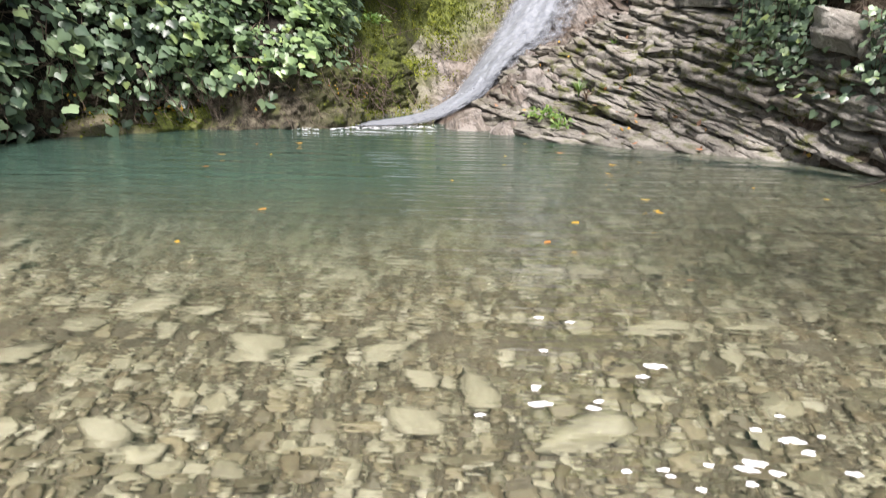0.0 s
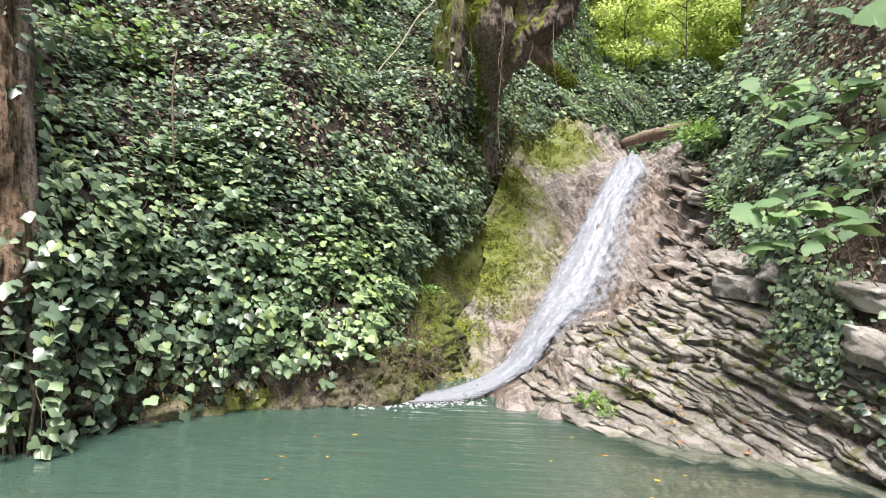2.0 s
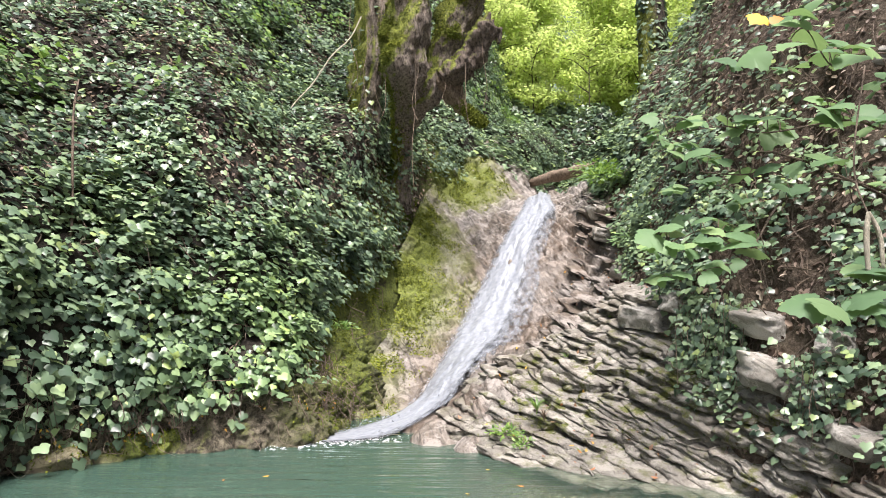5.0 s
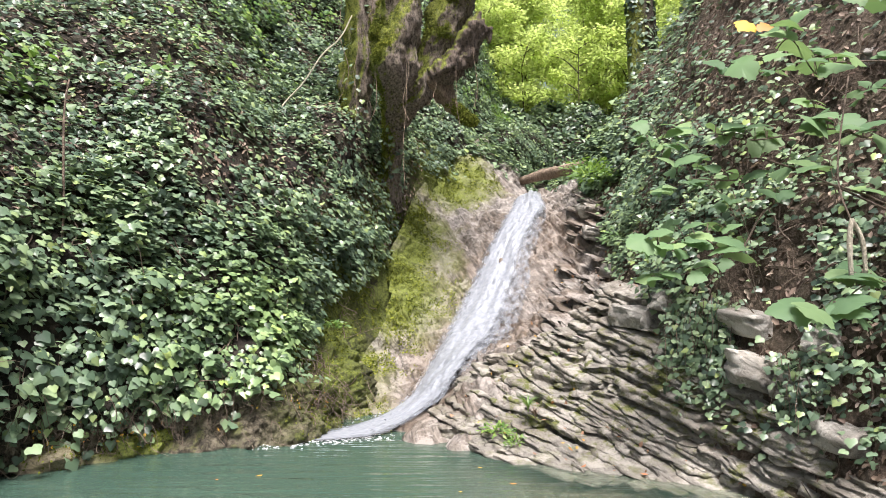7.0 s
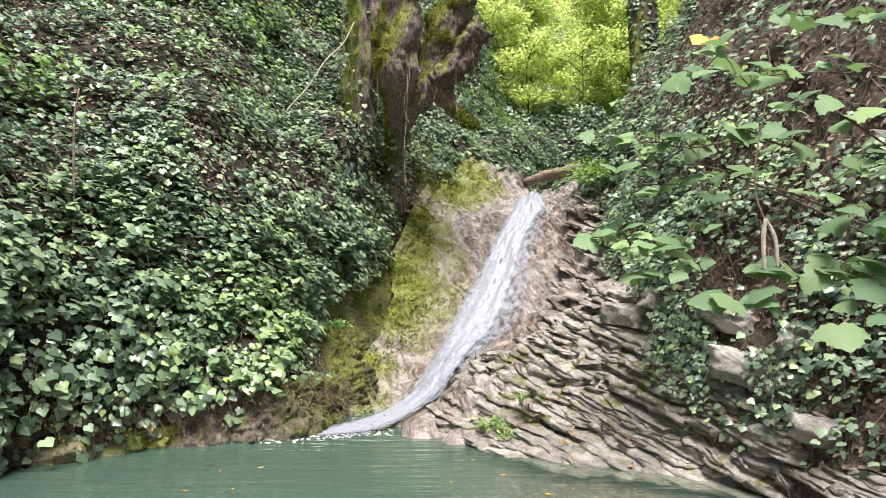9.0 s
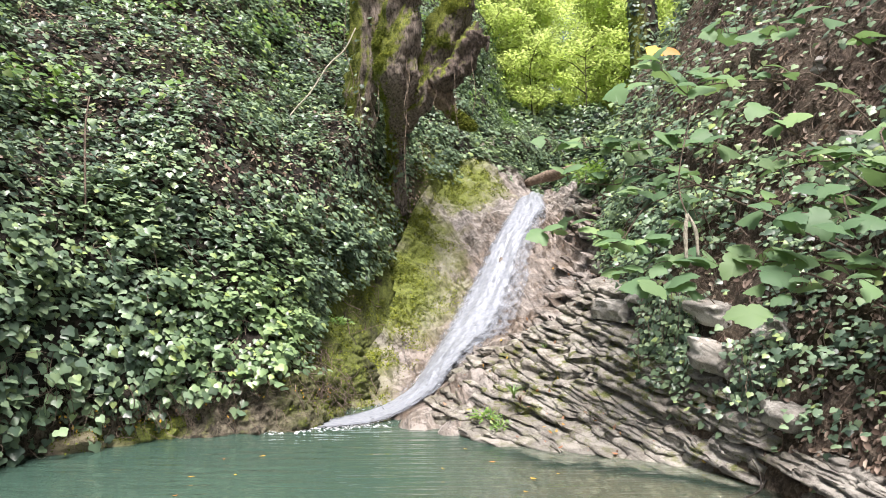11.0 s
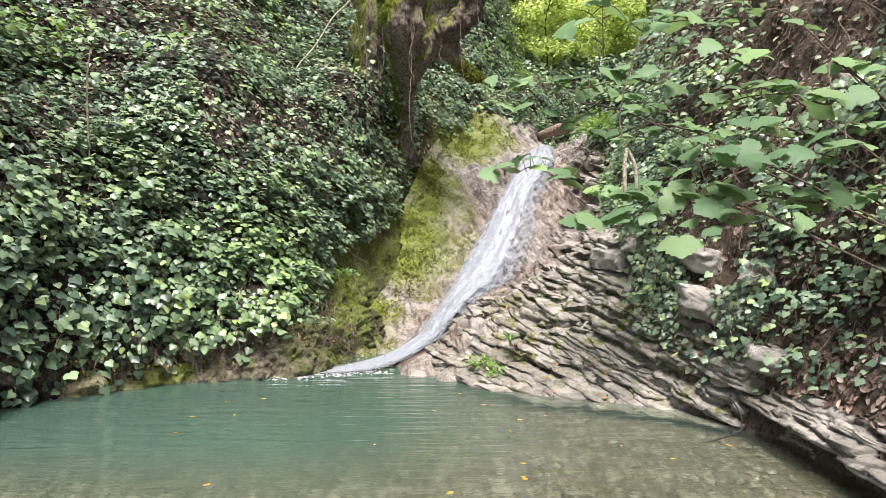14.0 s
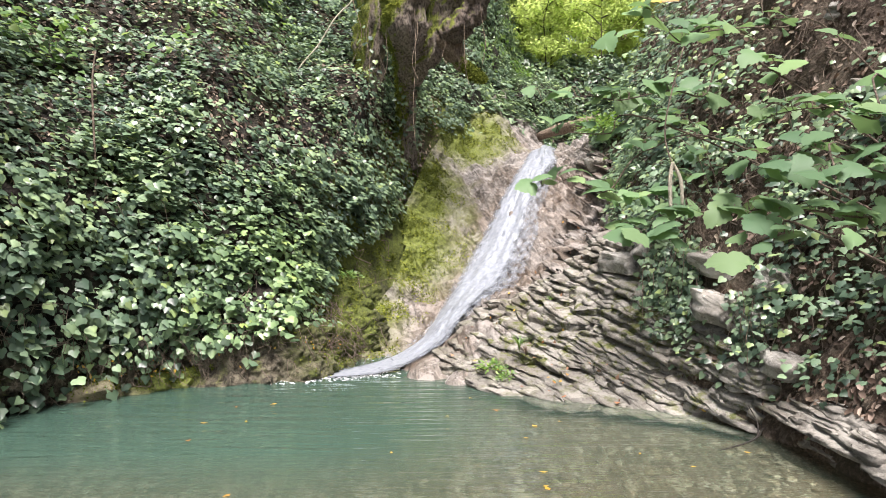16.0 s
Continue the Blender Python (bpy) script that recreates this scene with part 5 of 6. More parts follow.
def stone_field(count, xr, yr, sizes, power, shapes, faces):
    x, y, s = stone_spots(count, xr, yr, sizes, power)
    keep = (x < 3.7 - 0.08 * y) & (x > -3.6 - 0.12 * np.maximum(6 - y, 0))
    x, y, s = x[keep], y[keep], s[keep]
    z = floor_z(x, y)
    verts = []
    for a, b, c, s1 in zip(x, y, z, s):
        t = Euler((r_.normal() * 0.22, r_.normal() * 0.22, r_.uniform(0, 6.28))).to_matrix()
        verts.append(shapes[r_.randint(len(shapes))] @ np.array(t).T * s1 + (a, b, c + 0.12 * s1))
    n = len(verts[0])
    f = faces[None] + (np.arange(len(verts)) * n)[:, None, None]
    return mesh_from("stones", np.concatenate(verts), f.reshape(-1, 3))


BALL_LOW = ball(1)
LOW_SHAPES = []
for k in range(12):
    q_ = np.random.RandomState(330 + k)
    LOW_SHAPES.append(BALL_LOW[0] * 0.5 * (1, q_.uniform(0.6, 0.95), q_.uniform(0.3, 0.5)) * q_.uniform(0.75, 1.15, (len(BALL_LOW[0]), 1)))
tagged(obj("pebbles", stone_field(6500, (-1.7, 2.0), (0.9, 2.4), (0.02, 0.06), 1.5, LOW_SHAPES, BALL_LOW[1]), MAT_PEBBLE, smooth=False), "fine buff gravel between the stones", "pebbles", kind="stuff")
tagged(obj("pebbles", stone_field(7500, (-2.8, 2.9), (0.9, 4.2), (0.03, 0.15), 1.5, SHAPES, BALL[1]), MAT_PEBBLE, smooth=False), "buff and grey pebbles covering the shallow stream bed", "pebbles", kind="stuff")
tagged(obj("pebbles", stone_field(9000, (-4.2, 3.6), (2.6, 7.2), (0.04, 0.14), 2.0, LOW_SHAPES, BALL_LOW[1]), MAT_PEBBLE, smooth=False), "buff and grey stones over the deeper bed", "pebbles", kind="stuff")
ground_ob = bpy.data.objects["ground"]
stone_meshes = []
for k, v in enumerate(SHAPES):
    me = mesh_from("stone", v, BALL[1])
    me.materials.append(MAT_PEBBLE)
    stone_meshes.append(me)
x, y, s = stone_spots(290, (-2.8, 2.8), (1.0, 4.8), (0.1, 0.32), 2.0)
for a, b, c in zip(x, y, s):
    o = new("stone", stone_meshes[r_.randint(14)])
    o.parent = ground_ob
    z = float(floor_z(np.array([a]), np.array([b]))[0])
    o.matrix_world = Matrix.LocRotScale((a, b, z + 0.16 * c), Euler((r_.normal() * 0.2, r_.normal() * 0.2, r_.uniform(0, 6.28))), (c, c, c))


# ---- loose blocks of rock at the foot of the hillside ----
def boulder(name, place, size, turn, seed, label):
    me = rock_block(*size, seed, 24, 14)
    o = tagged(obj(name, me, MAT_BLOCK, smooth=False), label, "rock")
    o.matrix_world = pose(*place, *turn)
    return o


for k, (place, size, turn) in enumerate([
        ((2.76, 8.35, 1.52), (1.0, 0.5, 0.24), (4, 5, -66)), ((2.95, 7.75, 1.72), (0.5, 0.4, 0.22), (5, 8, -60)), ((3.3, 6.55, 1.48), (0.6, 0.4, 0.24), (5, 8, -62)), ((3.46, 5.95, 0.95), (0.5, 0.4, 0.28), (5, 8, -55)), ((3.52, 5.5, 0.62), (0.6, 0.35, 0.2), (5, 8, -65)), ((3.55, 5.75, 1.35), (0.4, 0.3, 0.2), (5, 8, -55)),
        ((3.24, 6.3, 1.05), (0.52, 0.42, 0.3), (0, 14, -57)), ((3.3, 7.1, 0.78), (0.6, 0.4, 0.2), (0, 15, -40)),
        ((3.5, 12.9, 3.0), (0.7, 0.5, 0.25), (10, 10, 0)), ((3.6, 14.0, 3.6), (0.6, 0.5, 0.3), (0, 5, 10)), ((3.3, 11.2, 2.2), (0.6, 0.4, 0.2), (0, 12, 0)),
        ((4.4, 5.7, 3.1), (0.35, 0.3, 0.16), (5, 12, -60)), ((5.0, 7.2, 4.6), (0.9, 0.6, 0.25), (5, 10, -40)), ((4.65, 6.3, 4.0), (0.6, 0.5, 0.2), (5, 10, -40)), ((4.3, 4.9, 2.75), (0.3, 0.25, 0.14), (5, 20, -70)), ((4.75, 5.0, 3.6), (0.45, 0.3, 0.16), (8, 16, -60)), ((4.2, 4.2, 2.2), (0.22, 0.2, 0.12), (0, 20, -50)), ((4.55, 4.4, 3.1), (0.35, 0.28, 0.14), (4, 18, -80)), ((4.05, 4.5, 1.7), (0.25, 0.2, 0.12), (0, 15, -60)), ((5.0, 5.6, 4.3), (0.5, 0.4, 0.18), (5, 12, -50))]):
    boulder("rock", place, size, turn, 400 + k, "pale weathered limestone block bedded in the hillside")

# mossy stones along the foot of the left bank
q_ = np.random.RandomState(440)
foot = np.array([(-3.7, 7.1, 0), (-3.3, 7.6, 0), (-2.9, 7.95, 0), (-2.2, 8.45, 0), (-1.6, 8.75, 0), (-1.15, 9.4, 0)])
for k in range(24):
    c = spline(foot, np.array([(k + q_.rand()) / 24]))[0]
    sz = q_.uniform(0.22, 0.6)
    me = rock_block(sz, sz * q_.uniform(0.6, 0.9), sz * q_.uniform(0.35, 0.6), 440 + k, 8, 12)
    o = tagged(obj("rock", me, MAT_FOOT, smooth=False), "brown mossy stone at the water's edge", "rock", "stones along the bank")
    o.matrix_world = pose(c[0] - 0.02, c[1] + 0.06, q_.uniform(-0.08, 0.12), q_.uniform(-15, 15), q_.uniform(-15, 15), q_.uniform(0, 180))
    # moss tufts over the upper side
    vv = np.array([v.co for v in me.vertices])
    nn = np.array([v.normal for v in me.vertices])
    up_w = smooth(-0.1, 0.6, nn[:, 2] + 0.5 * vnoise(vv, 4.0, 460 + k)) + 0.02
    pick = q_.choice(len(vv), 260, p=up_w / up_w.sum())
    tagged(part("moss", leaf_mesh("moss", SPIKE, vv[pick] + q_.normal(size=(260, 3)) * 0.02, nn[pick] + 0.7 * q_.normal(size=(260, 3)), nn[pick] + 0.4 * q_.normal(size=(260, 3)), q_.uniform(0.015, 0.04, 260)), MAT_MOSS, o), "yellow-green moss", kind="stuff")


# ---- leaf litter, roots and twigs ----
MAT_LITTER = leaf_material("dead_leaf", ((0.0, (0.05, 0.03, 0.02)), (0.4, (0.13, 0.09, 0.068)), (0.75, (0.25, 0.185, 0.145)), (1.0, (0.42, 0.34, 0.28))), 0.8, 0.1, (0.2, 0.1, 0.05))
MAT_YELLOW = leaf_material("yellow_leaf", ((0.0, (0.5, 0.28, 0.03)), (0.6, (0.6, 0.4, 0.05)), (1.0, (0.45, 0.16, 0.05))), 0.6, 0.2, (0.6, 0.4, 0.05))
MAT_FALLEN = leaf_material("fallen_leaf", ((0.0, (0.2, 0.11, 0.07)), (0.35, (0.3, 0.18, 0.12)), (0.6, (0.4, 0.16, 0.07)), (0.85, (0.5, 0.3, 0.05)), (1.0, (0.6, 0.42, 0.06))), 0.7, 0.15, (0.5, 0.3, 0.08))
MAT_HERB = leaf_material("herb_leaf", ((0.0, (0.08, 0.16, 0.05)), (0.6, (0.15, 0.25, 0.075)), (1.0, (0.25, 0.33, 0.09))), 0.45, 0.35)
MAT_TWIG = bark_material("twig_bark", (0.07, 0.05, 0.035), (0.26, 0.2, 0.15), 0)
MAT_PALE = bark_material("peeled_twig", (0.45, 0.4, 0.3), (0.65, 0.6, 0.48), 0)


CURLED = (np.array([(0, 0, 0), (0.26, 0.3, 0.12), (0.2, 0.75, 0.2), (0, 1, 0.08), (-0.22, 0.7, 0.16), (-0.24, 0.3, 0.1), (0, 0.5, -0.02)]), np.array([(0, 1, 6), (1, 2, 6), (2, 3, 6), (3, 4, 6), (4, 5, 6), (5, 0, 6)]))


def litter_on(loft, count, chance, seed, us, vs, size, label, mat=None, template=None, lift=(0.0, 0.03), category="leaf litter", name="dead_leaves", stand=0.25):
    p, n, r = scatter(loft, count, chance, seed, us, vs)
    tip = r.normal(size=(count, 3))
    tip = tip - n * (tip * n).sum(1)[:, None] * (1 - stand)
    return tagged(obj(name, leaf_mesh(name, template or OVAL, p + n * r.uniform(*lift, count)[:, None], tip, n + (0, 0, 0.3) + stand * r.normal(size=(count, 3)), size * r.uniform(0.5, 1.3, count)), mat or MAT_LITTER), label, category, kind="stuff")


litter_on(right_loft, 26000, lambda p, u: smooth(0.05, 0.35, p[:, 2]) * smooth(1, 2.5, p[:, 1]) * smooth(20, 14, p[:, 1]) * smooth(11, 8, p[:, 2]) * (1 + 2 * smooth(7, 4, p[:, 1])), 501, (0.1, 0.9), (0, 0.75), 0.075, "brown dead leaves strewn over the hillside", None, CURLED)
litter_on(left_loft, 16000, lambda p, u: smooth(2.2, 3.2, p[:, 2]) * smooth(12, 9, p[:, 2]) * smooth(1.5, 2, u * 10), 502, (0.12, 0.75), (0.2, 0.8), 0.09, "brown dead leaves on the earth between the ivy", None, CURLED)


def herb_chance(p, u):
    spot = smooth(2.6, 0.6, np.linalg.norm(p - (-5.6, 9.4, 5.3), axis=1)) + 0.6 * smooth(3.5, 1.0, np.linalg.norm(p - (-4.5, 13, 8), axis=1))
    spot = spot + 0.5 * smooth(1.6, 0.4, np.linalg.norm(p - (-3.0, 12.0, 6.3), axis=1)) + smooth(6.5, 9, p[:, 2]) * 0.7
    return spot * smooth(-0.3, 0.4, fbm(p, 1.1, 3, 77)) * smooth(3.4, 4.2, p[:, 2]) * smooth(16, 12, p[:, 2])


litter_on(left_loft, 11000, herb_chance, 503, (0.12, 0.9), (0.2, 0.9), 0.1, "light green saplings and herbs on the upper bank", MAT_HERB, LOBED, (0.05, 0.5), "undergrowth", "herb_leaves", 0.3)


def strand(bm, start, end, sag, radius, r, bend=0.12):
    a, b = np.array(start, float), np.array(end, float)
    pts = [a + (b - a) * f + r.normal(size=3) * bend * np.linalg.norm(b - a) * math.sin(math.pi * f) + (0, 0, -sag * math.sin(math.pi * f)) for f in (0, 0.25, 0.5, 0.75, 1)]
    tube(bm, pts, [radius, radius, radius * 0.9, radius * 0.8, radius * 0.5], 3)
    return bm


def roots_on(loft, count, chance, seed, us, vs, length, radius, label, name="roots"):
    p, n, r = scatter(loft, count, chance, seed, us, vs)
    bm = bmesh.new()
    for a, b in zip(p, n):
        d = unit(r.normal(size=3) * 0.7 + np.array([0, 0, -0.9]))
        d = unit(d - b * (d @ b) * 0.9)
        strand(bm, a + b * 0.05, a + b * r.uniform(0.02, 0.12) + d * length * r.uniform(0.4, 1.4), 0.0, radius * r.uniform(0.5, 1.4), r)
    return tagged(obj(name, bm, MAT_TWIG), label, "roots", kind="stuff")


roots_on(right_loft, 900, lambda p, u: smooth(0.7, 1.2, p[:, 2]) * smooth(1.5, 3, p[:, 1]) * smooth(16, 9, p[:, 1]) * smooth(9, 6, p[:, 2]), 511, (0.1, 0.85), (0, 0.7), 0.6, 0.007, "thin bare roots and twigs hanging on the hillside")
roots_on(left_loft, 380, lambda p, u: smooth(0.05, 0.3, p[:, 2]) * smooth(1.3, 0.8, p[:, 2]) * smooth(1.5, 2.2, u * 10), 513, (0.15, 0.6), (0.02, 0.3), 0.5, 0.005, "bare stems trailing over the mossy foot of the bank")
roots_on(left_loft, 330, lambda p, u: smooth(0.0, 0.4, p[:, 2]) * smooth(10, 6, p[:, 2]) * smooth(1.5, 2.2, u * 10), 512, (0.12, 0.72), (0.02, 0.7), 0.7, 0.007, "thin brown stems and roots over the bank")


# bare stems and dead leaves over the stones at the foot of the bank
q_ = np.random.RandomState(514)
bm = bmesh.new()
for _ in range(190):
    c = spline(foot, q_.rand(1))[0]
    out = np.array([0.6, -0.8, 0])
    top = c + out * q_.uniform(-0.15, 0.12) + (q_.normal() * 0.1, q_.normal() * 0.1, q_.uniform(0.35, 0.95))
    end = c + out * q_.uniform(0.02, 0.26) + (q_.normal() * 0.2, q_.normal() * 0.12, q_.uniform(0.02, 0.4))
    strand(bm, top, end, q_.uniform(-0.05, 0.1), q_.uniform(0.0025, 0.006), q_, 0.14)
tagged(obj("bare_stems", bm, MAT_TWIG), "thin bare ivy stems trailing over the mossy stones", "stems", kind="stuff")
k_ = 130
c_ = spline(foot, q_.rand(k_)) + np.stack([q_.uniform(-0.1, 0.2, k_), q_.uniform(-0.25, 0.05, k_), q_.uniform(0.08, 0.5, k_)], 1)
tagged(obj("small_leaves", leaf_mesh("small_leaves", OVAL, c_, q_.normal(size=(k_, 3)), np.array([0.4, -0.5, 0.7]) + 0.5 * q_.normal(size=(k_, 3)), q_.uniform(0.02, 0.06, k_)), MAT_YELLOW), "small yellowed leaves on the stems at the water's edge", "fallen leaves", kind="stuff")


# strings of ivy hanging from an edge
def hanging(loft, count, chance, seed, us, vs, length, leaf, label, out=0.12):
    p, n, r = scatter(loft, count, chance, seed, us, vs)
    bm = bmesh.new()
    spots, tips, faces, sizes = [], [], [], []
    for a, b in zip(p, n):
        ln = length * r.uniform(0.4, 1.2)
        top = a + b * out * r.uniform(0.3, 1.3)
        end = top + (r.normal() * 0.08, r.normal() * 0.08, -ln)
        end[2] = max(end[2], 0.04)
        strand(bm, top, end, 0, 0.005, r, 0.06)
        for f in np.arange(0.02, 1, 0.07 / ln):
            spots.append(top + (end - top) * f + r.normal(size=3) * 0.04)
            tips.append(b * 0.5 + np.array([0, 0, -0.8]) + r.normal(size=3) * 0.4)
            faces.append(b * 0.9 + np.array([0, 0, 0.6]) + r.normal(size=3) * 0.3)
            sizes.append(leaf * r.uniform(0.6, 1.2))
    stems = tagged(obj("hanging_ivy", bm, MAT_TWIG), label, "ivy", kind="stuff")
    part("leaves", leaf_mesh("hanging_leaves", IVY, np.array(spots), np.array(tips), np.array(faces), np.array(sizes)), MAT_IVY, stems, "glossy green ivy leaves")


hanging(left_loft, 60, lambda p, u: smooth(0.7, 0.9, p[:, 2]) * smooth(1.6, 1.2, p[:, 2]), 521, (0.19, 0.5), (0.05, 0.3), 0.7, 0.125, "strings of ivy hanging from the bank towards the water")

def curtain(a, b, fall, count, leaf, seed, label):
    """Strings of ivy draped over the rock from the line a-b."""
    r = np.random.RandomState(seed)
    bm = bmesh.new()
    spots = []
    for _ in range(count):
        top = np.array(a) + (np.array(b) - a) * r.rand() + r.normal(size=3) * 0.05
        end = top + np.array(fall) * r.uniform(0.35, 1.1) + r.normal(size=3) * 0.06
        strand(bm, top, end, 0, 0.004, r, 0.05)
        n = int(np.linalg.norm(end - top) / 0.06)
        spots += [top + (end - top) * r.rand() + r.normal(size=3) * 0.045 for _ in range(n)]
    k = len(spots)
    stems = tagged(obj("hanging_ivy", bm, MAT_TWIG), label, "ivy", kind="stuff")
    part("leaves", leaf_mesh("hanging_leaves", IVY, np.array(spots), np.array([-0.3, -0.3, -0.8]) + 0.4 * r.normal(size=(k, 3)), np.array([-0.6, -0.7, 0.6]) + 0.35 * r.normal(size=(k, 3)), leaf * r.uniform(0.6, 1.2, k)), MAT_IVY, stems, "glossy green ivy leaves")


curtain((3.0, 7.55, 1.8), (3.22, 6.75, 1.7), (-0.22, -0.28, -1.05), 84, 0.066, 522, "thick curtain of ivy hanging over the rock ledge")
curtain((3.36, 6.2, 1.25), (3.45, 5.7, 1.15), (-0.1, -0.2, -0.6), 40, 0.062, 525, "ivy strings hanging over the low rock blocks")
curtain((3.0, 8.3, 1.95), (3.15, 7.5, 1.9), (-0.12, -0.1, -0.35), 20, 0.064, 526, "short ivy fringe over the pale ledge")
hanging(right_loft, 40, lambda p, u: smooth(1.5, 0.6, np.linalg.norm(p - (3.95, 4.7, 1.6), axis=1)), 523, (0.15, 0.5), (0.1, 0.5), 0.8, 0.07, "ivy strings hanging over the hillside")
hanging(left_loft, 16, lambda p, u: smooth(0.6, 0.3, np.linalg.norm((p - (-4.3, 5.9, 2.4)) * (1, 1, 0.45), axis=1)), 524, (0.12, 0.35), (0.1, 0.5), 1.3, 0.12, "ivy strings trailing beside the old trunk", 0.3)

# yellow leaves fallen on the rock
p_, n_, r_ = scatter(chute_loft, 45, lambda p, u: smooth(0.6, 1.4, p[:, 0] - 0.3 * (p[:, 1] - 8.5)) * smooth(15, 12, p[:, 1]), 531, (0, 0.6), (0.4, 1))
for k in range(150):
    f, g = r_.rand(), r_.rand()
    a, b = spline(LAYER_TOP, np.array([f]))[0], spline(LAYER_END, np.array([f]))[0]
    p_ = np.vstack([p_, a + (b - a) * g + (0, 0, 0.09)])
    n_ = np.vstack([n_, (0, -0.3, 0.9)])
c_ = len(p_)
tagged(obj("yellow_leaves", leaf_mesh("yellow_leaves", OVAL, p_ + n_ * 0.03, r_.normal(size=(c_, 3)), n_ + 0.3 * r_.normal(size=(c_, 3)), r_.uniform(0.035, 0.085, c_)), MAT_FALLEN), "fallen yellow and orange leaves on the rock", "fallen leaves", kind="stuff")
c_ = 22
p_ = np.stack([r_.uniform(-2.5, 3.0, c_), r_.uniform(3.2, 7.2, c_), np.full(c_, 0.006)], 1)
tagged(obj("floating_leaves", leaf_mesh("floating_leaves", OVAL, p_, r_.normal(size=(c_, 3)) * (1, 1, 0.02), np.array([0, 0, 1.0]) + 0.05 * r_.normal(size=(c_, 3)), r_.uniform(0.04, 0.09, c_)), MAT_YELLOW), "small yellow leaves floating on the pool", "fallen leaves", kind="stuff")


# ---- plants on the slab ----
def tuft(place, label, mat, blades, height, seed, spread=0.6):
    r = np.random.RandomState(seed)
    base = empty("grass_tuft", place, label, "grass")
    bm = bmesh.new()
    for _ in range(blades):
        a = r.uniform(0, 6.28)
        h, w = height * r.uniform(0.5, 1.1), 0.006
        out = np.array([math.cos(a), math.sin(a), 0]) * spread * h
        side = Vector((-math.sin(a), math.cos(a), 0)) * w
        prev = None
        for f in (0, 0.35, 0.7, 1.0):
            c = Vector(out * f * f * 1.2 + np.array([0, 0, h * f * (1.25 - 0.6 * f)]))
            row = (bm.verts.new(c - side * (1 - f * 0.9)), bm.verts.new(c + side * (1 - f * 0.9)))
            if prev:
                bm.faces.new((prev[0], prev[1], row[1], row[0]))
            prev = row
    part("blades", bm, mat, base)


tuft((1.38, 8.0, 0.42), "green grass tuft with reddish dry blades on the rock", MAT_HERB, 60, 0.28, 541)
tuft((1.45, 7.92, 0.36), "dry reddish grass hanging over the rock", MAT_LITTER, 40, 0.22, 542)
tuft((3.42, 5.95, 0.95), "long green grass blades hanging on the ledge", MAT_HERB, 50, 0.35, 543, 0.9)
tuft((1.9, 8.9, 0.95), "small green grass tuft in a crack", MAT_HERB, 40, 0.16, 544)
tuft((3.0, 10.2, 1.75), "dry brown grass hanging beside the fall", MAT_LITTER, 70, 0.5, 545, 0.9)


def herb(place, radius, count, size, seed, label, mat=None, template=None):
    r = np.random.RandomState(seed)
    base = empty("herb", place, label, "plant")
    d = unit(r.normal(size=(count, 3))) * (1, 1, 0.5)
    d[:, 2] = np.abs(d[:, 2])
    p = d * radius * r.uniform(0.3, 1, count)[:, None]
    part("leaves", leaf_mesh("leaves", template or OVAL, p, d + (0, 0, -0.2) + 0.3 * r.normal(size=(count, 3)), np.array([0, -0.3, 1.0]) + 0.35 * r.normal(size=(count, 3)), size * r.uniform(0.6, 1.2, count)), mat or MAT_HERB, base)


herb((1.02, 7.95, 0.2), 0.22, 150, 0.06, 551, "low bright green herb growing on the wet rock")
herb((1.2, 7.75, 0.12), 0.14, 80, 0.05, 552, "low bright green herb growing on the wet rock")
herb((-1.3, 10.75, 1.3), 0.3, 110, 0.09, 553, "small leafy plant with a red leaf on the moss")
herb((3.9, 15.0, 4.6), 0.7, 420, 0.13, 554, "yellow-green seedling shrub beside the log", MAT_HERB)
herb((3.75, 14.0, 4.3), 0.55, 300, 0.12, 555, "yellow-green seedling shrub beside the fall", MAT_HERB)
herb((-4.0, 8.3, 3.1), 0.35, 160, 0.07, 556, "feathery light green fern on the bank")
herb((3.55, 11.0, 2.7), 0.55, 260, 0.1, 557, "grey-green bushy herb beside the fall", MAT_SHRUB)


# ---- the near shrub ----
shrub = empty("shrub", (3.9, 2.6, 1.0), "broad-leaved shrub with thin stems and soft green lobed leaves", "shrub")
